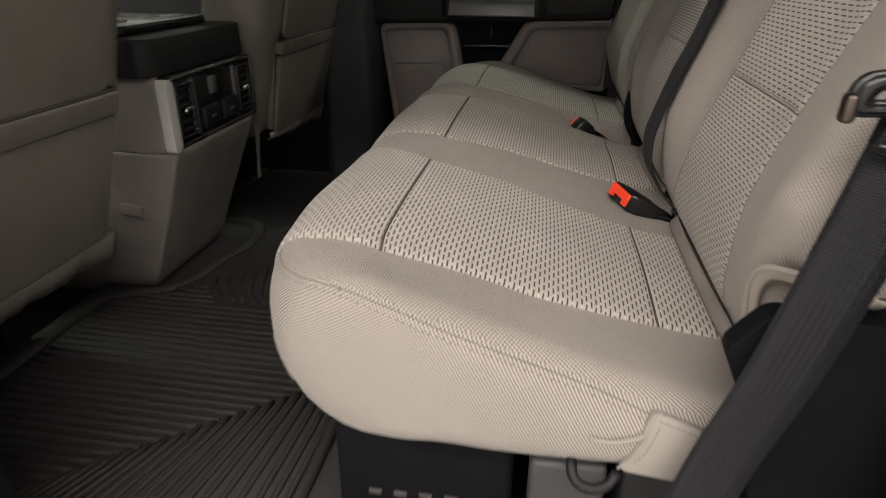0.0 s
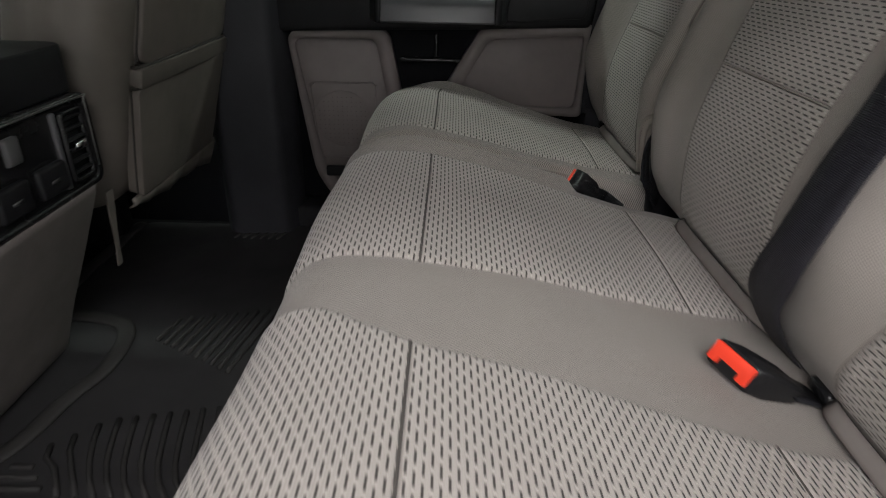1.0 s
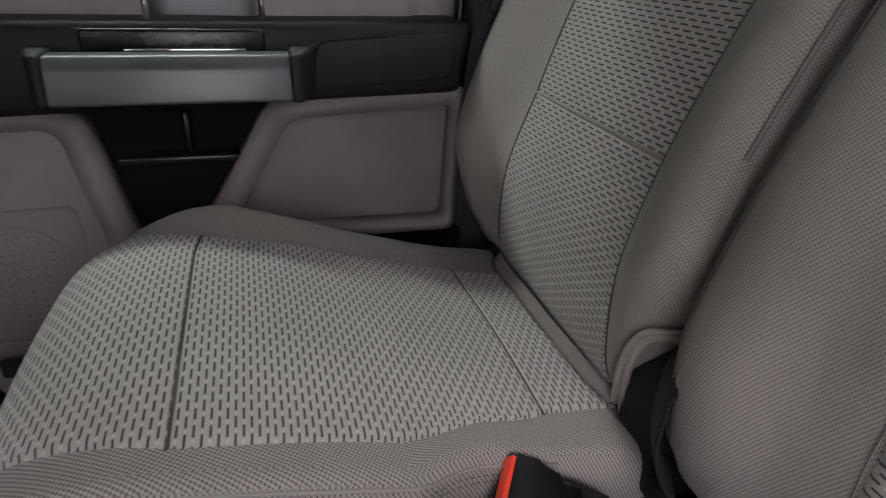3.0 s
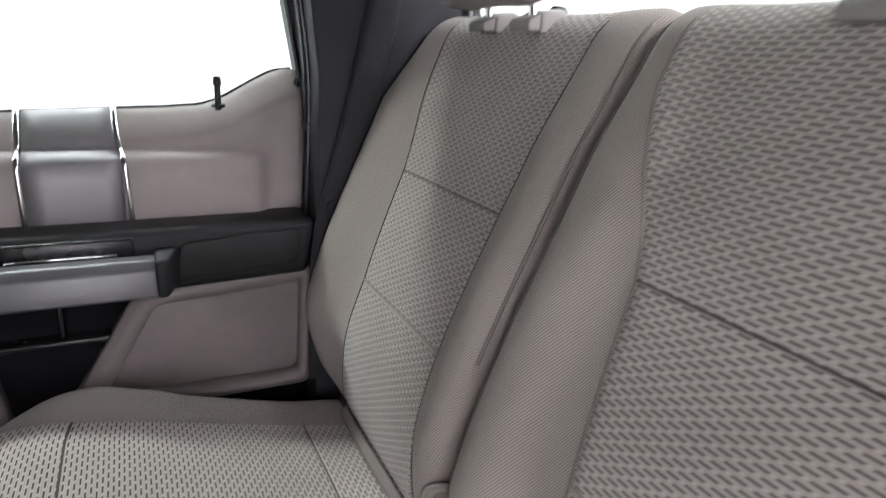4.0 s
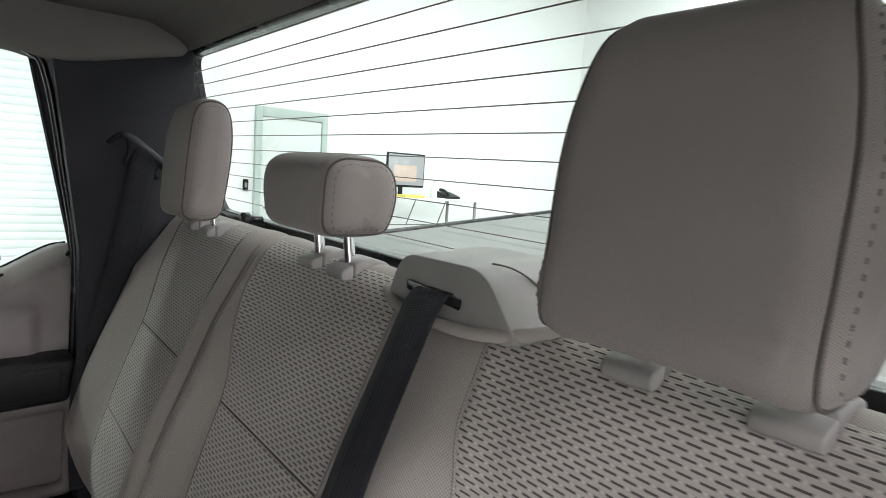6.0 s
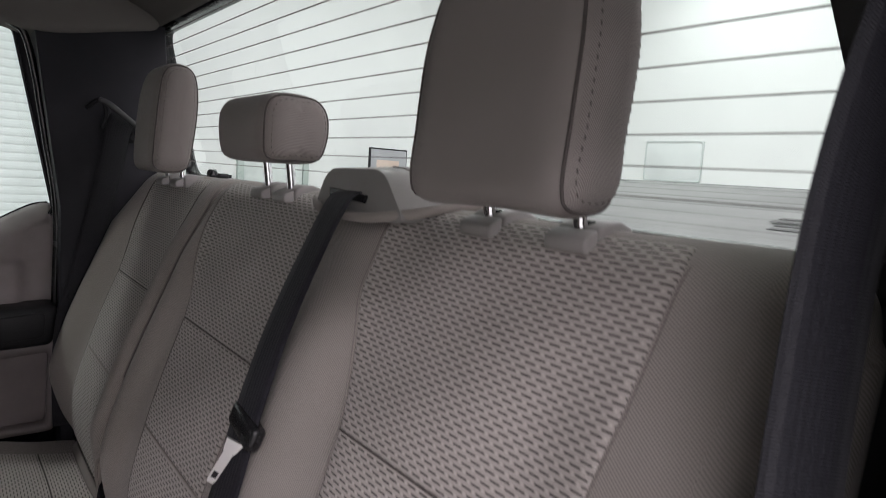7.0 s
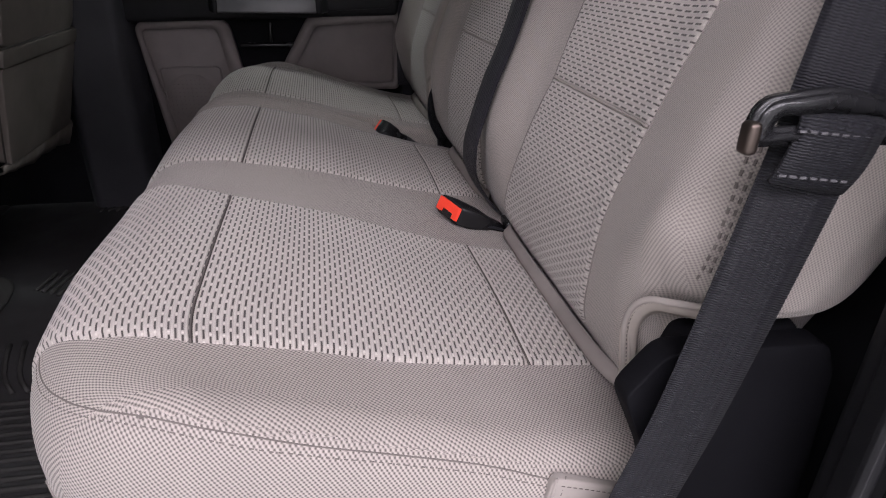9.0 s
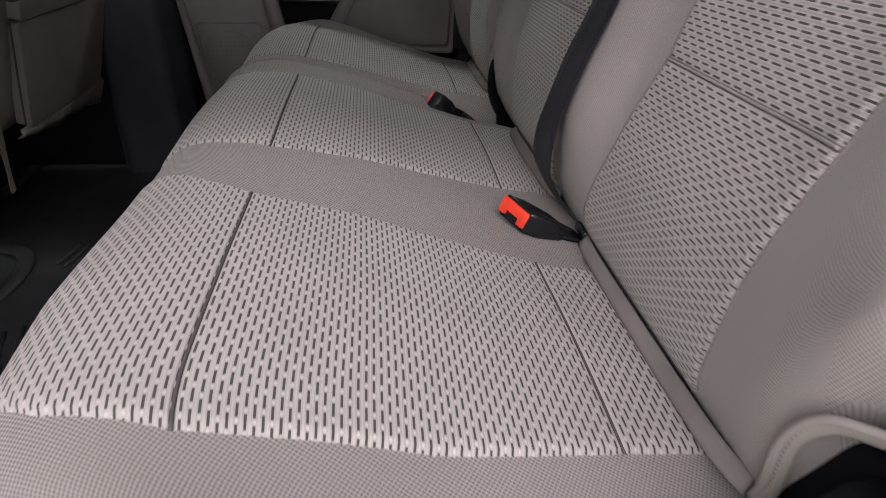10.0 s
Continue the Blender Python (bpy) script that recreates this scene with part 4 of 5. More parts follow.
def back_swell(y, x, z):
    """Raised side and middle bolsters of the backrest."""
    k = min(1.0, max(0.0, (z - 0.30) / 0.12)) * min(1.0, max(0.0, (0.86 - z) / 0.14))
    front = 1.0 if x < 0.2 + (z - 0.28) * 0.36 + 0.02 else 0.0
    return front * k * (0.021 * bell(y, 0.462, 0.14) + 0.023 * bell(y, 0.885, 0.085) + 0.019 * bell(y, 1.322, 0.06) + 0.02 * bell(y, 1.40, 0.055) + 0.034 * bell(y, 1.775, 0.085))


def seam_piping(parent, points, radius=0.0022):
    part("piping", tube(points, radius, 6), thread, parent)


def seat_cushion(host, y0, y1, r, inserts, shape):
    c = part("cushion", upholstered(cush_outline, y0, y1, r, CUSH_SPINE, cushion_swell, shape=shape, cap=0.0015), bolster_cloth, host, "plain taupe twill cushion")
    for left, right in inserts:
        for lo, hi in ((-0.2765, -0.1456), (-0.1444, 0.1274), (0.1286, 0.222)):
            part("insert_panel", panel(cush_top, 0, lo, hi, left, right, 0.0028, -0.0018, cushion_swell, 0.010, shape=shape), insert_cloth, c, "woven cloth with dark dashes")
        for x in (-0.145, 0.128):
            pts = [tuple(shape(Vector(q))) for q in curve_on(cush_top, 0, x, np.linspace(left(x) + 0.002, right(x) - 0.002, 25), 0.0002, cushion_swell)]
            part("seam", tube(pts, 0.0014, 6), seam_soft, c, "dark sewn seam")
    return c


near_in = (line((-0.28, 0.562), (-0.22, 0.530), (-0.145, 0.516), (0.0, 0.520), (0.13, 0.545), (0.23, 0.552)), line((-0.28, 0.862), (-0.22, 0.850), (-0.18, 0.828), (-0.145, 0.813), (0.13, 0.795), (0.23, 0.79)))
mid_in = (line((-0.28, 0.935), (-0.145, 0.932), (0.13, 0.973), (0.23, 0.98)), line((-0.28, 1.24), (-0.145, 1.250), (0.13, 1.240), (0.23, 1.23)))
far_in = (line((-0.28, 1.392), (-0.145, 1.373), (0.03, 1.38), (0.13, 1.418), (0.23, 1.425)), line((-0.28, 1.66), (-0.22, 1.675), (-0.145, 1.671), (0.13, 1.675), (0.23, 1.665)))
wide_seat = thing("rear_bench_seat", "wide taupe cloth rear bench seat with two woven seating positions", "seat", "rear bench")
far_seat = thing("rear_bench_seat", "narrow taupe cloth rear bench seat with one woven seating position", "seat", "rear bench")


def gap(shape, y_end, shift, drop=0.0):
    """Also draws the end at y_end back towards the rear, where the buckle sits, and drops a ledge there."""
    def move(co):
        co = shape(co).copy()
        k = min(1.0, max(0.0, (co.x - 0.0) / 0.07)) * max(0.0, 1 - abs(co.y - y_end) / 0.07)
        if k > 0:
            co.y += shift * k * (2 - k)
        if drop:
            d = min(1.0, max(0.0, (co.x - 0.048) / 0.022)) * min(1.0, max(0.0, (co.y - y_end + 0.062) / 0.02))
            if d > 0 and co.z > 0.235:
                co.z -= drop * d * d * (3 - 2 * d) * min(1.0, (co.z - 0.235) / 0.03)
        return co
    return move


wide_cushion = seat_cushion(wide_seat, 0.43, 1.318, (0.034, 0.036), (near_in, mid_in), gap(corner(1.318, 1, 0.05, 0.0, corner(0.43, -1, 0.15, 0.009)), 1.318, 0.0, 0.018))
far_cushion = seat_cushion(far_seat, 1.342, 1.765, (0.016, 0.034), (far_in,), gap(corner(1.765, 1, 0.15, 0.006), 1.342, 0.03))
# side seam, stitches and the tucked flap on the open end
side_seam = [(-0.258, 0.550, 0.346), (-0.249, 0.527, 0.347), (-0.237, 0.507, 0.350), (-0.213, 0.481, 0.356), (-0.183, 0.460, 0.361), (-0.155, 0.4485, 0.3625), (-0.115, 0.438, 0.3555), (-0.062, 0.435, 0.3375), (-0.005, 0.4365, 0.318),
             (0.058, 0.436, 0.298), (0.106, 0.433, 0.279), (0.142, 0.430, 0.264), (0.19, 0.430, 0.247)]
part("seam", tube(settle(wide_cushion, side_seam, 0.0, 0.015), 0.0006, 6), seam_dark, wide_cushion, "sewn seam")
part("stitching", stitches(settle(wide_cushion, [(x, y - 0.002, z - 0.006) for x, y, z in side_seam], 0.0, 0.015), 0.003, 0.003, 0.0005), seam_dark, wide_cushion, "row of taupe stitches")
part("stitching", stitches(settle(wide_cushion, [(x + 0.001, y + 0.004, z + 0.004) for x, y, z in side_seam], -0.0001, 0.015), 0.003, 0.004, 0.0004), seam_mid, wide_cushion)
edge = settle(far_cushion, [(-0.262, 1.346, 0.332), (-0.235, 1.343, 0.354), (-0.19, 1.342, 0.364), (-0.145, 1.342, 0.360), (-0.05, 1.342, 0.340), (0.02, 1.348, 0.318), (0.08, 1.368, 0.298), (0.12, 1.372, 0.287)], 0.0003)
seam_piping(far_cushion, edge, 0.0014)
for low in (0.007, 0.013):
    part("stitching", stitches(settle(far_cushion, [(x, y - 0.006, z - low) for x, y, z in edge[::6]], 0.0), 0.003, 0.003, 0.0006), seam_dark, far_cushion, "row of taupe stitches")
flap_edge = [(0.110, 0.4268, 0.285), (0.107, 0.4258, 0.264), (0.101, 0.4256, 0.243), (0.095, 0.4258, 0.232), (0.088, 0.427, 0.222)]
part("corner_flap", prism(rounded([(0.108, 0.287), (0.19, 0.256), (0.19, 0.222), (0.135, 0.215), (0.088, 0.220), (0.10, 0.245)], 0.008, 4), "y", 0.4262, 0.434, 0.002, 3), bolster_cloth, wide_cushion, "tucked cloth flap")
part("fold", tube([(0.062, 0.4275, 0.251), (0.078, 0.4262, 0.250), (0.096, 0.4258, 0.256), (0.105, 0.4262, 0.262)], 0.0022, 8), bolster_cloth, wide_cushion, "gathered fold")
part("flap_binding", tube(flap_edge, 0.0014, 8), bolster_cloth, wide_cushion, "bound cloth edge")
part("stitching", stitches([(x + 0.007, y + 0.0004, z + 0.001) for x, y, z in flap_edge], 0.003, 0.002, 0.00045), seam_dark, wide_cushion)
part("stitching", stitches([(0.114, 0.4261, 0.278), (0.15, 0.4261, 0.265), (0.188, 0.4261, 0.250)], 0.003, 0.002, 0.00045), seam_dark, wide_cushion)
part("hem_edge", tube(settle(wide_cushion, [(-0.252, 0.493, 0.275), (-0.243, 0.477, 0.256), (-0.226, 0.465, 0.238)], 0.0004), 0.0012, 6), seam_mid, wide_cushion, "frayed hem of the cover")
spot = settle(wide_cushion, [(-0.157, 0.4485, 0.3625), (-0.1565, 0.4485, 0.3625)], 0.0)[0]
part("burn_mark", cyl("z", spot[:2], 0.0017, spot[2] - 0.001, spot[2] + 0.0005, 10), seam_dark, wide_cushion, "tiny dark burn mark")
part("anchor_loop", tube([(0.05, 0.436, 0.218), (0.052, 0.423, 0.209), (0.064, 0.419, 0.203), (0.08, 0.421, 0.206), (0.089, 0.43, 0.215)], 0.0048, 8), black_plastic, wide_cushion, "dark anchor loop")


def end_lift(y_end, width):
    """Lifts the lower corner of a backrest at its end, where the hinge sits."""
    def move(co):
        k = min(1.0, max(0.0, (y_end + width + 0.015 - co.y) / 0.06))
        k = k * k * (3 - 2 * k)
        if k > 0 and co.z < 0.5:
            low = 0.262 + 0.125 * k
            co = co.copy()
            co.z = low + (co.z - 0.262) * (0.5 - low) / (0.5 - 0.262)
        return co
    return move


def backrest(host, y0, y1, r, inserts, shape):
    b = part("backrest", upholstered(back_outline, y0, y1, r, BACK_SPINE, back_swell, shape=shape), back_cloth, host, "plain taupe twill backrest")
    for left, right in inserts:
        for lo, hi in ((0.30, 0.4995), (0.5005, 0.6445), (0.6455, 0.842)):
            part("insert_panel", panel(back_front, 1, lo, hi, left, right, 0.0024, -0.0016, back_swell, 0.010), back_insert_cloth, b, "woven cloth with dark dashes")
        for z in (0.50, 0.645):
            part("seam", tube(curve_on(back_front, 1, z, np.linspace(left(z) + 0.002, right(z) - 0.002, 48), 0.0006 if z > 0.6 else 0.0018, back_swell), 0.0009 if z > 0.6 else 0.0013, 6), seam_soft if z > 0.6 else thread, b, "dark sewn seam" if z > 0.6 else "pale raised welt")
        # Dark lines paint in the shading step along each insert's side edges.
        for edge in (left, right):
            part("seam", tube([curve_on(back_front, 1, z, [edge(z)], 0.0004, back_swell)[0] for z in np.linspace(0.31, 0.838, 45)], 0.0008 if y0 > 1 else 0.0005, 6), seam_soft if y0 > 1 else seam_mid, b)
    return b


near_bk = (line((0.28, 0.592), (0.36, 0.576), (0.5, 0.553), (0.645, 0.541), (0.74, 0.53), (0.84, 0.528)), line((0.28, 0.845), (0.33, 0.838), (0.42, 0.798), (0.5, 0.776), (0.645, 0.798), (0.715, 0.822), (0.76, 0.842), (0.84, 0.852)))
mid_bk = (line((0.28, 0.955), (0.4, 0.985), (0.5, 0.99), (0.645, 0.985), (0.84, 0.985)), line((0.28, 1.21), (0.5, 1.23), (0.6, 1.248), (0.645, 1.256), (0.72, 1.29), (0.78, 1.315), (0.84, 1.322)))
far_bk = (line((0.28, 1.43), (0.5, 1.445), (0.645, 1.443), (0.75, 1.428), (0.84, 1.425)), line((0.28, 1.69), (0.4, 1.685), (0.5, 1.675), (0.645, 1.692), (0.74, 1.715), (0.84, 1.735)))
wide_back = backrest(wide_seat, 0.435, 1.358, (0.042, 0.022), (near_bk, mid_bk), end_lift(0.435, 0.066))
far_back = backrest(far_seat, 1.364, 1.806, (0.022, 0.026), (far_bk,), end_lift(1.364, 0.05))
for host, path in ((wide_back, [(0.196, 0.508, 0.296), (0.188, 0.496, 0.325), (0.176, 0.484, 0.375), (0.177, 0.468, 0.402), (0.190, 0.450, 0.409), (0.215, 0.439, 0.408), (0.24, 0.437, 0.403)]),
                   (far_back, [(0.196, 1.42, 0.296), (0.188, 1.412, 0.325), (0.182, 1.402, 0.36), (0.183, 1.388, 0.388), (0.198, 1.374, 0.396), (0.23, 1.366, 0.396)])):
    part("hinge_flap", tube(path, 0.0026, 10), bolster_cloth, host, "bound cloth edge over the hinge")
    part("hinge_fold", strap([(x + 0.004, y - 0.0005, z - 0.005) for x, y, z in path], (0.62, 0.0, -0.78), 0.013, 0.003, 0.006), lining_cloth, host, "pale folded lining")
    part("hinge_lining", strap([(x + 0.014, y + 0.005, z - 0.013) for x, y, z in path], (0.6, 0.5, -0.62), 0.022, 0.002, 0.006), lining_cloth, host)
    part("stitching", stitches([(x + 0.0015, y - 0.0022, z - 0.0015) for x, y, z in path], 0.003, 0.002, 0.0005), seam_dark, host)
for host, ya, yb in ((wide_back, 0.515, 0.845), (wide_back, 0.95, 1.215), (far_back, 1.425, 1.70)):
    part("hem_strip", strap([(0.199, ya, 0.294), (0.1915, ya + 0.04, 0.2945), (0.189, (ya + yb) / 2, 0.2945), (0.191, yb - 0.03, 0.293), (0.199, yb, 0.290)], (0.62, 0, 0.72), 0.015, 0.005, 0.01), hem_cloth, host, "folded hem of the backrest cover")
    if 0.9 < ya < 1.0:
        continue
    part("anchor_slot", rbox(0.196, 0.21, yb + 0.002, yb + 0.034, 0.284, 0.296, 0.004), gloss_black, host, "black anchor slot")


def head_restraint(y, half, x, z0, z1, deep, lean, words, posts, round_top=0.0, r=0.034, taper=0.0):
    h = thing("head_restraint", words, "head restraint", "rear head restraints")
    zm = (z0 + z1) / 2
    pts = []
    for px, pz in ((-0.44, 0.06), (-0.5, 0.25), (-0.5, 0.7), (-0.38, 0.93), (-0.1, 1.0), (0.28, 0.96), (0.47, 0.75), (0.5, 0.4), (0.42, 0.08), (0.2, 0.0), (-0.25, 0.0)):
        pts.append((x + px * deep + (pz - 0.5) * (z1 - z0) * lean, z0 + pz * (z1 - z0)))
    spine = ((x - 0.25 * (z1 - z0) * lean, z0 + 0.3 * (z1 - z0)), (x + 0.25 * (z1 - z0) * lean, z0 + 0.7 * (z1 - z0)))
    bm = upholstered(pts, y - half, y + half, r, spine, None, 20, 2.2, cap=0.0)
    if round_top > 0:
        for v in bm.verts:
            low = max(0.0, 1 - (v.co.z - z0) / 0.035)
            v.co.z += 0.003 * low * max(0.0, 1 - ((v.co.y - y) / (0.8 * half)) ** 2)
            t = max(0.0, (v.co.z - zm) / (z1 - zm))
            v.co.y = y + (v.co.y - y) * (1 - round_top * t * t)
    for v in bm.verts if taper else ():
        v.co.y = y + (v.co.y - y) * (1 - taper * max(0.0, (zm - v.co.z) / (zm - z0)))
    part("pad", bm, pad_cloth, h, "taupe cloth pad")
    for side in (-1, 1):
        for a, lift in ((0.95, 0.0003), (0.62, -0.0004)):
            yy = y + side * (half - r + r * math.cos(a) ** (2 / 2.2))
            ring = rolled_ring(pts, spine, yy, r * (1 - math.sin(a) ** (2 / 2.2)), lift)
            ring = [(p, y + (q - y) * (1 - round_top * max(0.0, (k - zm) / (z1 - zm)) ** 2) * (1 - taper * max(0.0, (zm - k) / (zm - z0))), k) for p, q, k in ring]
            if a > 0.9:
                part("seam", tube(ring, 0.0014, 6, True), seam_soft, h, "stitched seam")
            else:
                part("stitching", stitches(ring + ring[:1], 0.003, 0.0045, 0.0007), seam_soft, h, "row of dark stitches")
    for yy in posts:
        part("post", tube([(x + 0.012, yy, z0 + 0.03), (x + 0.018, yy, z0 - 0.015), (x + 0.022, yy, 0.835)], 0.0065, 12), chrome, h, "chrome post")
    return h


def post_guide(host, y, x=0.362, z=0.8395):
    """A pale plastic guide: a wedge round the post that slopes down to a release button in front."""
    saddle = prism([(x - 0.015, z - 0.016), (x - 0.015, z + 0.0035), (x - 0.004, z + 0.0085), (x + 0.012, z + 0.0095), (x + 0.030, z + 0.004), (x + 0.040, z - 0.004), (x + 0.038, z - 0.012)], "y", y - 0.021, y + 0.021, 0.004, 3)
    lip = prism([(x - 0.029, z - 0.015), (x - 0.031, z - 0.008), (x - 0.029, z - 0.003), (x - 0.0158, z + 0.0032), (x - 0.0158, z - 0.014)], "y", y - 0.021, y + 0.021, 0.0025, 3)
    for bm in (saddle, lip):
        for v in bm.verts:
            v.co.y = y + (v.co.y - y) * (1 - 0.22 * max(0.0, (v.co.x - x) / 0.04) ** 2 - 0.1 * max(0.0, (x - v.co.x) / 0.035) ** 2)
    part("post_guide", saddle, cover_plastic, host, "pale plastic post guide")
    part("guide_button", lip, cover_plastic, host, "sloping release button")
    part("button_gap", rbox(x - 0.0165, x - 0.0145, y - 0.017, y + 0.017, z - 0.012, z + 0.0015, 0), gloss_black, host, "dark gap")
    if y < 1:
        part("button_hole", cyl("z", (x - 0.006, y - 0.004), 0.0055, z - 0.002, z + 0.0083, 14), gloss_black, host, "small dark hole")


head_restraint(0.684, 0.097, 0.356, 0.855, 1.062, 0.072, 0.10, "large taupe cloth outer head restraint on chrome posts", (0.722, 0.624), 0.24)
head_restraint(1.131, 0.089, 0.348, 0.881, 0.969, 0.094, 0.0, "low wide taupe cloth middle head restraint on chrome posts", (1.181, 1.106), 0.0, 0.03, 0.09)
head_restraint(1.583, 0.082, 0.334, 0.849, 1.050, 0.078, 0.10, "large taupe cloth outer head restraint on chrome posts", (1.623, 1.531), 0.18)
for y, x in ((0.722, 0.384), (0.624, 0.384), (1.181, 0.378), (1.106, 0.378)):
    post_guide(wide_back, y, x, 0.844)
for y in (1.623, 1.531):
    post_guide(far_back, y, 0.362)

def end_piping(host, y0, y1, r, side, shape):
    """A sewn edge along the front of a backrest's rolled end."""
    p = spline(back_outline, 0.008, closed=True)[:-1]
    nrm = normals2d(p, True)
    way, far = inset_ways(p, BACK_SPINE)
    a = 0.85
    y = (y0 + r - r * math.cos(a)) if side < 0 else (y1 - r + r * math.cos(a))
    back = r * (1 - math.sin(a)) - 0.0006
    pts = []
    for (x, z), n, w, f in zip(p, nrm, way, far):
        if (0.44 if y0 < 1 and side < 0 else 0.52 if side < 0 else 0.30) < z < 0.838 and x < 0.2 + (z - 0.28) * 0.36 + 0.02:
            d = back_swell(y, x, z)
            pts.append(tuple(shape(Vector((x + n[0] * d + w[0] / f * back, y, z + n[1] * d + w[1] / f * back)))))
    if not (y0 < 1 and side < 0):
        part("piping", tube(pts, 0.0019, 6), seam_mid, host, "sewn edge")
    if y0 < 1 and side < 0:
        ladder = [(0.2165, 0.4435, 0.520), (0.2085, 0.4395, 0.486), (0.2015, 0.4365, 0.456), (0.198, 0.440, 0.430)]
        ladder = settle(host, ladder, 0.0)
        for d in (-0.003, 0.004):
            part("stitching", stitches(settle(host, [(x - 0.3 * d, y + d * 0.9, z) for x, y, z in ladder], 0.0), 0.004, 0.004, 0.0011), seam_dark, host, "row of dark stitches")
        return
    part("stitching", stitches([(q[0] - 0.002, q[1] - side * 0.007, q[2] + 0.001) for q in pts], 0.005, 0.004, 0.0011), seam_dark, host, "row of dark stitches")


end_piping(wide_back, 0.435, 1.358, 0.042, -1, end_lift(0.435, 0.066))
end_piping(wide_back, 0.435, 1.358, 0.022, 1, end_lift(0.435, 0.066))
end_piping(far_back, 1.364, 1.806, 0.022, -1, end_lift(1.364, 0.05))
end_piping(far_back, 1.364, 1.806, 0.026, 1, end_lift(1.364, 0.05))
# ---- belt retractor cover and middle belt ----
cover = thing("belt_cover", "pale grey plastic belt cover on top of the backrest", "belt cover")
cover_bm = prism(rounded([(0.980, 0.828), (0.974, 0.882), (0.858, 0.884), (0.798, 0.83)], 0.022, 8), "x", 0.338, 0.448, 0.016, 6)
for v in cover_bm.verts:
    up = max(0.0, v.co.z - 0.838)
    v.co.x += up * (0.25 if v.co.x < 0.39 else -0.2)
    rear = min(1.0, max(0.0, (v.co.x - 0.35) / 0.06))
    v.co.z += up * (0.14 * rear - 0.06)
    v.co.y -= 0.026 * rear * min(1.0, up / 0.03) * max(0.0, min(1.0, (0.93 - v.co.y) / 0.06))
part("cover_shell", cover_bm, cover_plastic, cover)
part("lid_joint", tube([(0.366, 0.866, 0.8845), (0.374, 0.850, 0.8825), (0.384, 0.835, 0.8735), (0.392, 0.818, 0.857), (0.398, 0.806, 0.842)], 0.0009, 5), seam_dark, cover, "fine joint line")
part("slot", prism(rounded([(0.874, 0.8445), (0.951, 0.8485), (0.952, 0.8575), (0.874, 0.8535)], 0.002, 3), "x", 0.3402, 0.346, 0.0003), gloss_black, cover, "dark belt slot")
part("gasket", tube([(0.42, 0.785, 0.852), (0.385, 0.790, 0.847), (0.355, 0.803, 0.841), (0.338, 0.826, 0.836), (0.333, 0.87, 0.831), (0.333, 0.95, 0.832), (0.345, 0.99, 0.840)], 0.0055, 8), bolster_cloth, cover, "pale folded edge")
belt = thing("middle_seat_belt", "charcoal middle seat belt hanging from the belt cover", "seat belt")
part("webbing", strap([(0.345, 0.911, 0.856), (0.328, 0.908, 0.846), (0.297, 0.898, 0.80), (0.258, 0.894, 0.72), (0.228, 0.891, 0.64), (0.207, 0.888, 0.571), (0.191, 0.888, 0.52), (0.174, 0.889, 0.476), (0.158, 0.891, 0.42), (0.154, 0.897, 0.39), (0.161, 0.917, 0.348), (0.182, 0.925, 0.31), (0.205, 0.93, 0.28)],
                     [(0, 1, 0)] * 3 + [(-0.06, 1, 0)] + [(-0.12, 1, 0)] * 8 + [(-0.1, 1, 0)], 0.047), middle_belt_cloth, belt)
part("tongue_grip", join(rbox(-0.008, 0.008, -0.03, 0.03, -0.012, 0.014, 0.006, 3)), gloss_black, belt, "black tongue grip").matrix_basis = pose(0.226, 0.892, 0.622, 12, 16, 0)
grip_at, down, across = Vector((0.213, 0.884, 0.613)), Vector((-0.37, 0.25, -0.8)).normalized(), Vector((0.68, -0.46, -0.46)).normalized()
out = down.cross(across).normalized() * 0.0012
tongue = [(0.0, -0.009), (0.0, 0.009), (0.010, 0.007), (0.014, 0.005), (0.044, 0.0045), (0.048, 0.003), (0.048, -0.003), (0.044, -0.0045), (0.014, -0.005), (0.010, -0.007)]
part("tongue", loft([[grip_at + down * a + across * b + out * k for a, b in tongue] for k in (-1, 1)]), steel, belt, "bright steel tongue", smooth=False)
part("tongue_slot", loft([[grip_at + down * a + across * b + out * k for a, b in ((0.035, -0.0026), (0.035, 0.0026), (0.042, 0.0026), (0.042, -0.0026))] for k in (-1.3, 1.3)]), gloss_black, belt, "dark latch slot", smooth=False)


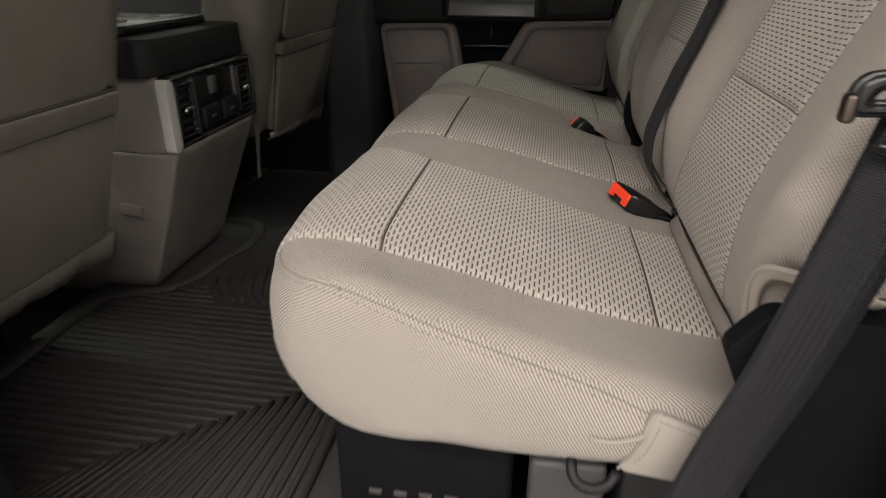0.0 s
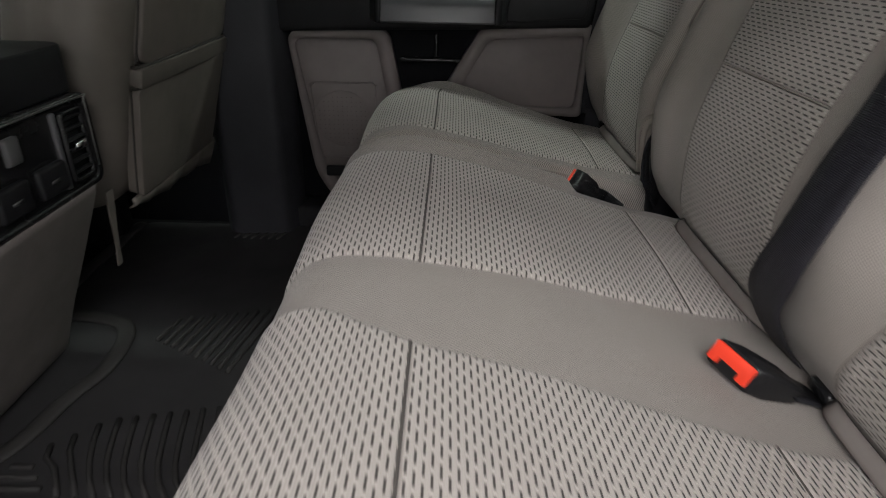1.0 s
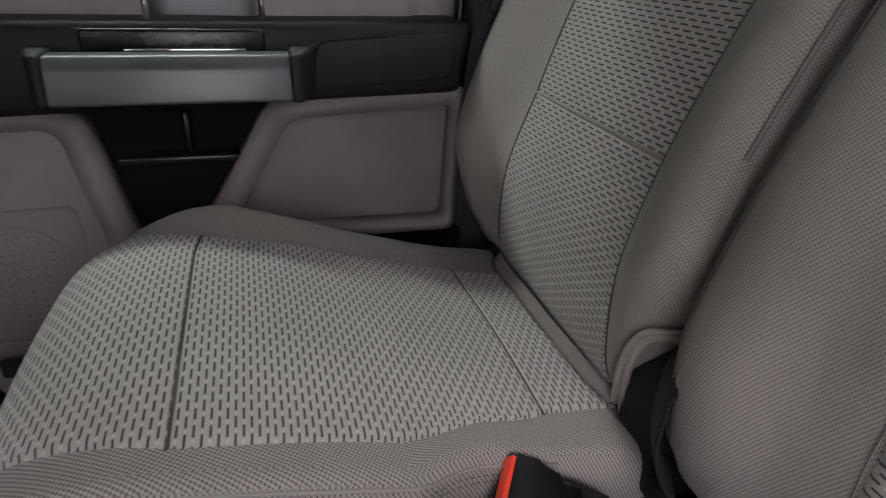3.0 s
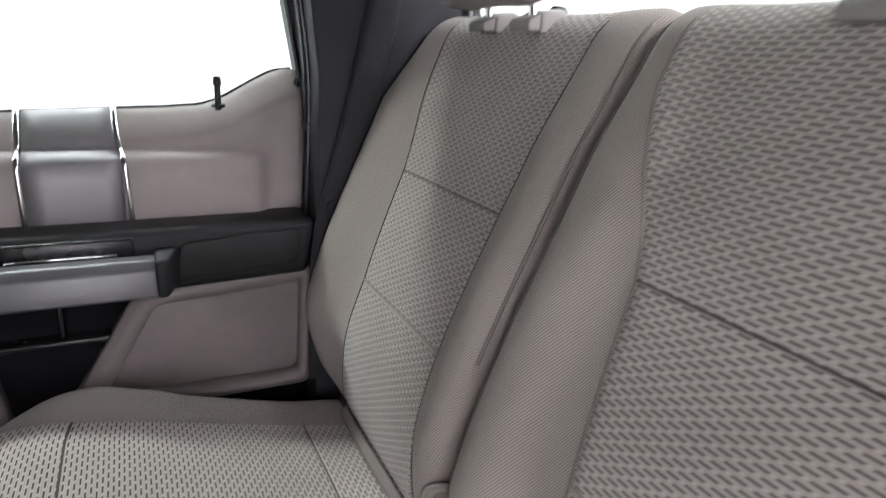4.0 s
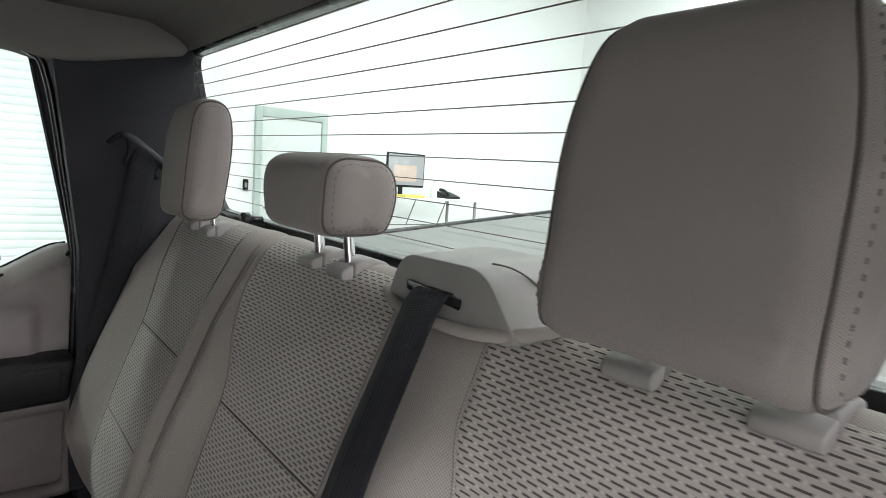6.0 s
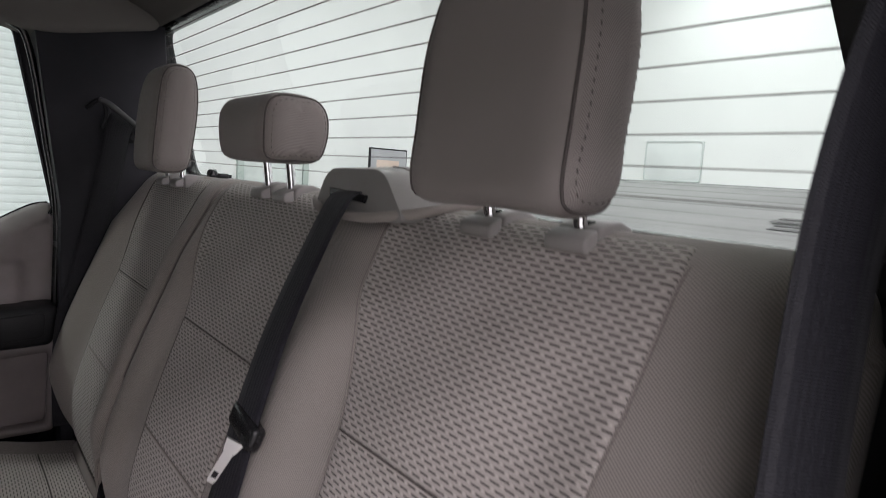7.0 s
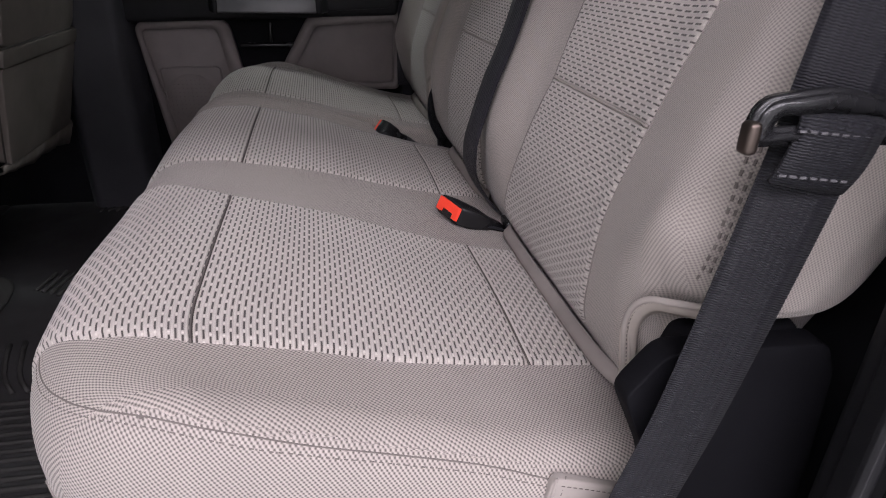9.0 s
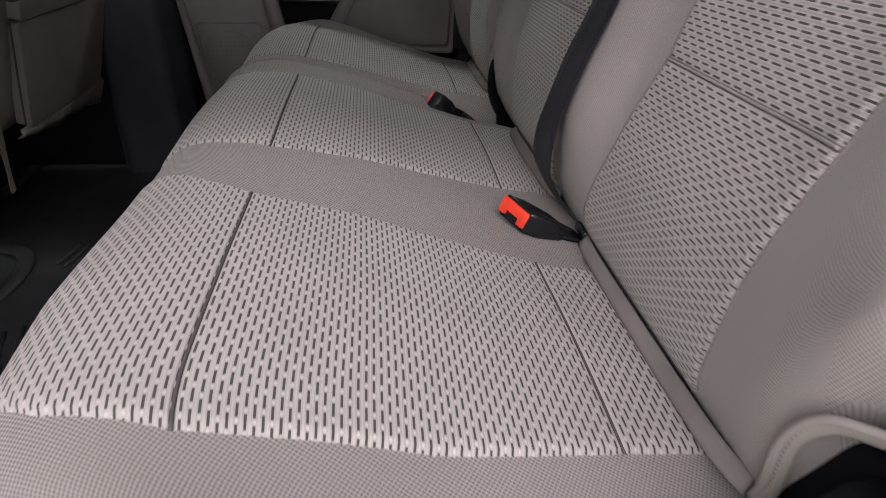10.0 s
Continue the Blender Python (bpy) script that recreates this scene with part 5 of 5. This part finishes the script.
def buckle(c, w, tail, words):
    """A belt buckle: c the middle of its red end, w the way of its width, tail the end of its stalk."""
    c, tail = Vector(c), Vector(tail)
    way = (tail - c).normalized()
    w = Vector(w).normalized()
    h = w.cross(way).normalized()
    h = h if h.z > 0 else -h
    b = thing("belt_buckle", words, "belt buckle", "belt buckles")

    def ring(at, half_w, half_h, r):
        return [at + w * p + h * q for p, q in rounded([(-half_w, -half_h), (half_w, -half_h), (half_w, half_h), (-half_w, half_h)], r, 5)]

    long = (tail - c).length
    body = [ring(c + way * 0.0015, 0.0195, 0.0115, 0.003), ring(c + way * 0.003, 0.0208, 0.0128, 0.004), ring(c + way * 0.02, 0.021, 0.0135, 0.005), ring(c + way * 0.4 * long, 0.019, 0.0125, 0.005),
            ring(c + way * 0.62 * long, 0.0165, 0.0105, 0.005), ring(c + way * 0.72 * long, 0.0125, 0.007, 0.004), ring(tail, 0.011, 0.005, 0.003)]
    part("housing", loft(body), gloss_black, b, "black plastic housing")
    u = [(-0.0185, -0.0085), (-0.0105, -0.0085), (-0.0105, -0.002), (0.0105, -0.002), (0.0105, -0.0085), (0.0185, -0.0085), (0.0185, 0.0105), (-0.0185, 0.0105)]
    press = bmesh.new()
    low, high = ([press.verts.new(c + w * p + h * q + way * d) for p, q in u] for d in (0.004, -0.0022))
    press.faces.new(low), press.faces.new(high[::-1])
    for k in range(len(u)):
        press.faces.new((low[k], low[(k + 1) % len(u)], high[(k + 1) % len(u)], high[k]))
    bmesh.ops.recalc_face_normals(press, faces=press.faces[:])
    bmesh.ops.bevel(press, geom=press.edges[:], offset=0.0009, segments=2, affect="EDGES", profile=0.5)
    part("release_button", press, red_plastic, b, "red release button")
    part("webbing", strap([tuple(c + way * 0.74 * long), tuple(tail), tuple(tail + way * 0.02 + Vector((0.01, 0, -0.012)))], tuple(w), 0.03, 0.003, 0.006), belt_cloth, b, "short black belt stub")
    return b


buckle((0.120, 0.867, 0.3125), (0.524, -0.817, -0.244), (0.192, 0.862, 0.284), "black belt buckle with a red release button on the cushion")
buckle((0.069, 1.362, 0.293), (0.5, 0.75, 0.42), (0.127, 1.350, 0.268), "black belt buckle with a red release button between the cushions")

# ---- outer belt beside the open door ----
outer = thing("outer_seat_belt", "charcoal outer seat belt with its latch plate beside the backrest", "seat belt")
part("webbing", strap([(0.335, 0.398, 1.09), (0.322, 0.412, 1.02), (0.300, 0.427, 0.90), (0.283, 0.427, 0.79), (0.246, 0.414, 0.65), (0.224, 0.405, 0.56), (0.213, 0.403, 0.50), (0.184, 0.402, 0.36), (0.158, 0.40, 0.27), (0.137, 0.392, 0.19)],
                     [(1, -0.43, 0), (1, -0.43, 0), (1, -0.43, 0), (1, -0.43, 0), (1, -0.35, 0), (1, -0.2, 0), (1, -0.12, 0), (1, -0.1, 0.05), (1, -0.1, 0.1), (1, -0.1, 0.1)], 0.047), belt_cloth, outer)
part("webbing_fold", strap([(0.2215, 0.400, 0.549), (0.2205, 0.3925, 0.547), (0.219, 0.3915, 0.540), (0.2175, 0.392, 0.530), (0.216, 0.394, 0.520), (0.2145, 0.398, 0.510)], (1, -0.1, -0.06), 0.047, 0.004, 0.004), belt_cloth, outer, "doubled stitched fold")
part("stitching", stitches([(0.195, 0.3915, 0.543), (0.240, 0.3885, 0.539)], 0.004, 0.002, 0.0009), handle_grey, outer, "pale stitch row")
part("stitching", stitches([(0.193, 0.3945, 0.519), (0.238, 0.3912, 0.514)], 0.004, 0.002, 0.0009), handle_grey, outer)
plate_bm = ring_plate(rounded([(0.168, 0.534), (0.172, 0.559), (0.215, 0.564), (0.258, 0.556), (0.264, 0.532), (0.215, 0.536)], 0.012, 5), rounded([(0.182, 0.544), (0.186, 0.550), (0.215, 0.551), (0.244, 0.547), (0.248, 0.542), (0.215, 0.545)], 0.003, 5), "y", 0.3925, 0.4025)
bmesh.ops.bevel(plate_bm, geom=[e for e in plate_bm.edges if e.calc_face_angle(0) > 1.0], offset=0.0025, segments=3, affect="EDGES")
part("latch_plate", plate_bm, gloss_black, outer, "black latch plate")
part("steel_tab", rbox(0.1672, 0.1748, 0.3905, 0.4005, 0.531, 0.548, 0.003, 3), metal("worn_steel", (0.1, 0.08, 0.07), 0.45), outer, "worn steel tab")
part("guide_ring", tube([(0.30, 0.395, 1.09), (0.335, 0.39, 1.115), (0.37, 0.395, 1.09), (0.335, 0.398, 1.075)], 0.007, 8, True), black_plastic, outer, "black guide ring")

# far outer belt on the pillar
far_belt = thing("outer_seat_belt", "charcoal outer seat belt hanging from the far pillar", "seat belt")
part("webbing", strap([(0.303, 1.789, 0.955), (0.292, 1.790, 0.925), (0.278, 1.792, 0.85), (0.262, 1.793, 0.78), (0.244, 1.793, 0.70), (0.226, 1.792, 0.63), (0.20, 1.79, 0.53), (0.19, 1.785, 0.42), (0.19, 1.78, 0.30)], (1, 0.1, -0.22), 0.05), pillar_belt_cloth, far_belt)
part("guide_ring", tube([(0.234, 1.793, 0.968), (0.248, 1.786, 0.982), (0.262, 1.784, 0.986), (0.27, 1.787, 0.96), (0.262, 1.792, 0.93)], 0.0045, 8), black_plastic, far_belt, "black guide ring")
part("guide_bar", tube([(0.258, 1.785, 0.987), (0.272, 1.776, 0.981), (0.298, 1.774, 0.961), (0.322, 1.776, 0.942), (0.342, 1.786, 0.932)], 0.0065, 12), grained("grey_guide_plastic", (0.07, 0.071, 0.072), 0.5), far_belt, "grey guide bar")
part("guide_slot", prism(rounded([(0.312, 0.902), (0.33, 0.906), (0.336, 0.928), (0.31, 0.925)], 0.004, 3), "y", 1.793, 1.801, 0.001), gloss_black, far_belt, "black slot")
part("pillar_knob", cyl("y", (0.205, 0.575), 0.009, 1.785, 1.81, 14), black_plastic, far_belt, "small black knob")

knob = part("seat_release_knob", join(cyl("x", (1.585, 0.847), 0.013, 0.415, 0.43, 16), cyl("x", (1.585, 0.847), 0.006, 0.43, 0.455, 10)), gloss_black)
tagged(knob, "small round black release knob behind the backrest", "knob")

# black hinge cover and panel beside the near seat end
hinge = thing("hinge_cover", "black plastic hinge cover at the end of the bench", "hinge cover")
part("cover_front", prism(rounded([(0.150, 0.352), (0.176, 0.386), (0.30, 0.381), (0.312, 0.355), (0.335, 0.10), (0.215, 0.10), (0.178, 0.292)], 0.009, 4), "y", 0.425, 0.447, 0.005, 3), matte_black, hinge)
part("hinge_block", rbox(0.205, 0.295, 0.446, 0.505, 0.27, 0.384, 0.008, 3), matte_black, hinge)
part("base_block", rbox(0.015, 0.085, 0.445, 0.49, -0.02, 0.2, 0.006), grained("grey_steel_bracket", (0.038, 0.038, 0.04), 0.5), hinge, "grey painted bracket")
slot_grey = grained("grey_slot_plastic", (0.05, 0.049, 0.05), 0.6)
under = thing("storage_box", "black storage box under the seat cushion", "storage box")
part("box_body", rbox(-0.185, 0.0, 0.475, 1.70, -0.02, 0.20, 0.008), matte_black, under)
for i in range(5):
    part("slot", rbox(-0.150 + i * 0.027, -0.136 + i * 0.027, 0.4725, 0.476, 0.1 + i * 0.001, 0.106 + i * 0.001, 0.0005), slot_grey, under, "grey slot" if i == 0 else "")
part("support_leg", rbox(0.10, 0.22, 0.46, 0.50, -0.02, 0.21, 0.006), black_plastic, under)

# ---- floor liner ----
liner = thing("floor_liner", "black ribbed rubber floor liner with a raised rim", "floor mat", kind="structure")
part("sheet", prism(rounded([(-0.875, 0.40), (-0.20, 0.40), (-0.20, 1.80), (-0.875, 1.80)], 0.05, 5), "z", -0.022, 0.0, 0.003), rubber, liner)
rim = [(-0.838, 0.42, 0.004), (-0.838, 0.90, 0.004), (-0.825, 0.955, 0.004), (-0.78, 0.98, 0.005), (-0.735, 1.0, 0.006), (-0.70, 1.06, 0.007), (-0.685, 1.15, 0.008), (-0.666, 1.22, 0.008), (-0.672, 1.30, 0.008), (-0.70, 1.35, 0.007), (-0.76, 1.37, 0.006), (-0.83, 1.38, 0.005), (-0.866, 1.45, 0.004), (-0.866, 1.78, 0.004)]
rim_bm = tube(rim, 0.015, 10)
for v in rim_bm.verts:
    v.co.z = 0.002 + (v.co.z - 0.004) * 0.4
part("rim", rim_bm, rubber_edge, liner, "raised rubber rim")
part("rim", tube([(-0.262, 0.42, 0.004), (-0.262, 1.1, 0.004), (-0.262, 1.78, 0.004)], 0.009, 8), rubber_edge, liner)


def rib(points, parent, z=0.0015):
    part("rib", tube([(*p, z) for p in points], 0.0042, 6, False, 0.03), rubber_edge, parent)


for i in range(36):
    y = 0.425 + i * 0.0175
    x_end = min(-0.603 + (y - 0.506) * 1.164, -0.30)
    x_in = -0.814 if y < 0.94 else -0.814 + (y - 0.94) * 1.62
    if y > 0.965:
        x_end = min(x_end, -0.605 - (y - 0.965) * 0.9)
    if x_end - x_in > 0.02:
        rib([(x_in, y), (x_end, y)], liner)
for i in range(33):
    x = -0.801 + i * 0.0165
    y_top = 0.506 + (x + 0.603) / 1.164 if x < -0.34 else 0.732 - (x + 0.34) * 0.45
    lean = min(0.5, max(0.03, 0.25 - (x + 0.438) * 1.6))
    if y_top > 0.42 and x < -0.255:
        rib([(x, y_top), (x - lean * (y_top - 0.41), 0.41)], liner)
for i in range(13):
    x = -0.655 + i * 0.0225
    y_top = 1.06 + max(0.0, min(0.05, (x + 0.65) * 1.0)) + max(0.0, (x + 0.6) * 0.22)
    rib([(x, y_top), (x + 0.004, y_top - 0.02), (x + 0.028, 1.02), (x + 0.058, 0.975)], liner)
for i in range(10):
    x, y, k = -0.47 - i * 0.0165, 1.225 + i * 0.009, 1 - i * 0.07
    rib([(x, y), (x + 0.035 * k, y + 0.19 * k)], liner)
for i in range(6):
    rib([(-0.60 + i * 0.02, 1.79), (-0.62 + i * 0.02, 1.72)], liner, -0.002)

# ---- console ----
console = thing("centre_console", "taupe and black centre console with rear air vents", "console")
cl, cr = 0.925, 1.265


def tapered(x_top, x_low, z_low, z_top, y0, y1, flare, mat, name, label="", soft_edge=0.02):
    bm = bmesh.new()
    top = [(-1.3, y0, z_top), (x_top, y0 + 0.012, z_top), (x_top, y1 - 0.012, z_top), (-1.3, y1, z_top)]
    low = [(-1.3, y0 + flare, z_low), (x_low, y0 + flare, z_low), (x_low, y1 - flare, z_low), (-1.3, y1 - flare, z_low)]
    a, b = [bm.verts.new(p) for p in top], [bm.verts.new(p) for p in low]
    bm.faces.new(a), bm.faces.new(b[::-1])
    for i in range(4):
        bm.faces.new((a[i], b[i], b[(i + 1) % 4], a[(i + 1) % 4]))
    bmesh.ops.recalc_face_normals(bm, faces=bm.faces[:])
    bmesh.ops.bevel(bm, geom=bm.edges[:], offset=soft_edge, segments=4, affect="EDGES", profile=0.5)
    return part(name, bm, mat, console, label)


lower = []
for z, x, y0, y1 in ((-0.02, -0.770, 0.990, 1.262), (0.010, -0.764, 0.987, 1.262), (0.022, -0.750, 0.974, 1.258), (0.04, -0.736, 0.962, 1.252), (0.07, -0.723, 0.956, 1.248), (0.12, -0.703, 0.951, 1.246), (0.2, -0.670, 0.946, 1.25), (0.27, -0.643, 0.940, 1.255), (0.305, -0.630, 0.937, 1.257), (0.318, -0.627, 0.936, 1.257)):
    lower.append([(*p, z) for p in rounded([(-1.3, y0 - 0.02), (x - 0.06, y0 - 0.002), (x, y0), (x, y1 - 0.02), (x - 0.035, y1), (-1.3, y1)], 0.007, 5)])
lower_body = part("lower_body", loft(lower), console_trim, console, "taupe lower body")
part("cover_plug", join(rbox(-0.022, 0.022, -0.0015, 0.004, -0.011, 0.011, 0.0015, 3)), console_trim, lower_body, "small oval plug").matrix_basis = pose(-0.745, 0.9395, 0.199, 0, 8, 0)
tapered(-0.645, -0.645, 0.314, 0.45, cl, cr, 0.006, console_trim, "upper_body", "taupe upper body", 0.005)
part("bin", prism(rounded([(-1.25, 0.918), (-0.66, 0.918), (-0.638, 0.94), (-0.638, 1.25), (-0.66, 1.272), (-1.25, 1.272)], 0.012, 4), "z", 0.447, 0.508, 0.006, 3), black_plastic, console, "black console bin")
part("bin_lid", prism(rounded([(-1.2, 0.95), (-0.70, 0.95), (-0.70, 1.24), (-1.2, 1.24)], 0.02, 4), "z", 0.508, 0.524, 0.006, 3), gloss_black, console, "black lid")
# Pale slab stands in for windshield light on the console lid.
part("lit_tray_trim", rbox(-1.15, -0.75, 0.935, 1.05, 0.520, 0.530, 0.004), trim_light, console, "tray trim made pale for light on the lid")
bez_o = rounded([(0.94, 0.318), (1.262, 0.318), (1.262, 0.446), (0.94, 0.446)], 0.02, 6)
bez_i = rounded([(0.955, 0.325), (1.250, 0.325), (1.250, 0.437), (0.955, 0.437)], 0.016, 6)
part("bezel", ring_plate(bez_o, bez_i, "x", -0.655, -0.628), gloss_black, console, "thin black bezel")
part("bezel_bar", prism(rounded([(0.926, 0.316), (0.951, 0.320), (0.953, 0.440), (0.930, 0.446)], 0.012, 5), "x", -0.64, -0.621, 0.008, 5), bezel_silver, console, "satin silver side bar")
part("bezel_edge", tube([(-0.627, 0.955, 0.4405), (-0.626, 1.05, 0.4415), (-0.627, 1.24, 0.4405), (-0.628, 1.253, 0.43), (-0.629, 1.255, 0.34)], 0.0016, 6), silver, console, "fine bright edge")
for y in (1.022, 1.178):
    part("vent_divider", rbox(-0.636, -0.629, y, y + 0.009, 0.33, 0.432, 0.002), handle_grey, console, "dark grey divider")
part("vent_panel", prism(bez_i, "x", -0.65, -0.634, 0.001), gloss_black, console, "black vent panel")
for a, b in ((0.965, 1.018), (1.192, 1.243)):
    vent = part("air_vent", ring_plate(rounded([(a, 0.332), (b, 0.332), (b, 0.43), (a, 0.43)], 0.008, 4), rounded([(a + 0.005, 0.338), (b - 0.005, 0.338), (b - 0.005, 0.424), (a + 0.005, 0.424)], 0.006, 4), "x", -0.636, -0.626), gloss_black, console, "black air vent")
    for i in range(6):
        z = 0.345 + i * 0.0145
        part("slat", rbox(-0.634, -0.627, a + 0.005, b - 0.005, z, z + 0.004, 0.001), black_plastic, vent)
    part("vent_tab", rbox(-0.63, -0.62, (a + b) / 2 - 0.012, (a + b) / 2 + 0.012, 0.376, 0.388, 0.003), chrome, vent, "chrome vent tab")
for a in (1.045, 1.12):
    sock = part("socket_cover", rbox(-0.636, -0.624, a, a + 0.058, 0.335, 0.375, 0.006, 3), black_plastic, console, "black socket cover")
    part("socket_mark", rbox(-0.6245, -0.6235, a + 0.02, a + 0.038, 0.352, 0.356, 0), silver, sock, "pale mark")
part("port", rbox(-0.637, -0.628, 1.085, 1.11, 0.392, 0.425, 0.003), grained("grey_port_plastic", (0.09, 0.09, 0.09), 0.5), console, "grey port")


console.location = (0.0, 0.026, -0.012)

# ---- front seats ----
def reclined(bm, yc):
    """Narrows the lower end of a front seat's back and leans it rearwards."""
    lean, foot = math.radians(13), Vector((-0.69, 0, 0.18))
    turn = Matrix.Rotation(lean, 4, "Y")
    for v in bm.verts:
        low = 0.42 - v.co.z
        if low > 0:
            v.co.z = 0.42 - low * 0.88
            v.co.y = yc + (v.co.y - yc) * (1 - 0.1 * min(1.0, low / 0.2))
        y = v.co.y
        v.co = turn @ (v.co - foot) + foot + Vector((0.014, 0, 0))
        v.co.y = y
    return bm


def front_seat(yc, words, strap_side=0):
    s = thing("front_seat", words, "seat", "front seats")
    half = 0.25
    outline = [(-0.705, 0.20), (-0.688, 0.29), (-0.68, 0.42), (-0.676, 0.56), (-0.672, 0.75), (-0.675, 0.92), (-0.71, 1.0), (-0.80, 0.99), (-0.83, 0.8), (-0.85, 0.5), (-0.85, 0.25), (-0.79, 0.165)][::-1]
    part("seatback", reclined(upholstered(outline, yc - half, yc + half, 0.06, ((-0.77, 0.27), (-0.74, 0.9)), None, 16, step=0.02), yc), vinyl, s, "taupe vinyl seatback")
    pocket = rounded([(yc - 0.18, 0.213), (yc + 0.18, 0.213), (yc + 0.188, 0.428), (yc - 0.188, 0.428)], 0.012, 4)
    part("map_pocket", reclined(prism(pocket, "x", -0.690, -0.664, 0.010, 4), yc), vinyl, s, "taupe vinyl map pocket")
    band = rounded([(yc - 0.188, 0.429), (yc + 0.188, 0.429), (yc + 0.189, 0.4605), (yc - 0.189, 0.4605)], 0.006, 3)
    part("pocket_band", reclined(prism(band, "x", -0.686, -0.660, 0.010, 4), yc), vinyl, s, "padded upper band of the map pocket")
    upper = rounded([(yc - 0.182, 0.462), (yc + 0.182, 0.462), (yc + 0.165, 0.9), (yc - 0.165, 0.9)], 0.03, 6)
    part("upper_panel", reclined(prism(upper, "x", -0.684, -0.665, 0.009, 4), yc), vinyl, s, "taupe vinyl back panel")
    for z, r in ((0.4613, 0.0028), (0.4284, 0.0022)):
        part("welt_crease", reclined(tube([(-0.676, yc - 0.190, z - 0.001), (-0.6665, yc - 0.17, z), (-0.666, yc, z), (-0.6665, yc + 0.17, z), (-0.676, yc + 0.190, z - 0.001)], r, 6), yc), vinyl_seam, s, "dark sewn crease")
    part("panel_seam", reclined(tube([(-0.673, y, z) for y, z in upper], 0.0018, 6, True), yc), vinyl_seam, s, "dark sewn seam")
    part("panel_seam", reclined(tube([(-0.676, yc - 0.189, 0.425), (-0.674, yc - 0.181, 0.225), (-0.670, yc - 0.165, 0.2125), (-0.668, yc, 0.212), (-0.670, yc + 0.165, 0.2125), (-0.674, yc + 0.181, 0.225), (-0.676, yc + 0.189, 0.425)], 0.0018, 6), yc), vinyl_seam, s)
    rng = random.Random(round(yc * 100))
    rows = []
    for k in range(33):
        f = k / 32
        y = yc - 0.205 + 0.41 * f
        low = 0.192 - 0.038 * f + 0.004 * math.sin(9 * f + yc)
        ripple = 0.0022 * math.sin(k * 0.75 + yc * 7) + 0.0012 * math.sin(k * 1.7) + rng.uniform(-0.0006, 0.0006)
        ring = [(-0.669, y, 0.216), (-0.665 + ripple * 0.4, y, 0.207), (-0.667 + ripple, y, (0.207 + low) / 2), (-0.672 + ripple * 1.3, y, low)]
        rows.append(ring + [(x - 0.005, y, z) for x, y, z in ring[::-1]])
    part("skirt", reclined(loft(rows), yc), vinyl, s, "loose gathered vinyl skirt")
    part("seat_base", rbox(-1.25, -0.80, yc - 0.2, yc + 0.2, 0.19, 0.34, 0.04, 3), vinyl, s)
    part("head_rest", reclined(rbox(-0.80, -0.70, yc - 0.13, yc + 0.13, 1.02, 1.16, 0.03, 3), yc), vinyl, s)
    if strap_side:
        y = yc + strap_side * 0.237
        tongue = [[(x, yy, z) for x, yy in ((-0.0012, -w), (-0.0012, w), (0.0012, w), (0.0012, -w))] for z, w in ((0.27, 0.010), (0.235, 0.009), (0.20, 0.006), (0.17, 0.005), (0.15, 0.007), (0.138, 0.0065))]
        part("hanging_strap", loft([[(-0.652 - 0.1 * (0.25 - z) + x, y + 0.1 * (0.27 - z) * strap_side * -0.4 + yy, z) for x, yy, z in ring] for ring in tongue]), vinyl, s, "short hanging strap", smooth=False)
    for dy in (-0.17, 0.17):
        part("seat_track", rbox(-1.2, -0.87, yc + dy - 0.025, yc + dy + 0.025, -0.02, 0.225, 0.006), black_plastic, s, "black seat track")
    return s


front_seat(0.605, "taupe vinyl driver seat with a map pocket on its back")
front_seat(1.56, "taupe vinyl front passenger seat with a map pocket on its back", -1)

inner_hinge = thing("hinge_cover", "black plastic hinge cover between the two backrests", "hinge cover")
part("cover_front", prism(rounded([(0.20, 0.23), (0.196, 0.34), (0.215, 0.376), (0.29, 0.37), (0.29, 0.23)], 0.015, 4), "y", 1.362, 1.412, 0.006, 3), black_plastic, inner_hinge)
part("hanging_belt", strap([(0.20, 1.358, 0.39), (0.183, 1.352, 0.36), (0.185, 1.35, 0.31), (0.21, 1.35, 0.265)], (0.5, 0.86, 0), 0.04, 0.004), belt_cloth, inner_hinge, "charcoal belt end")
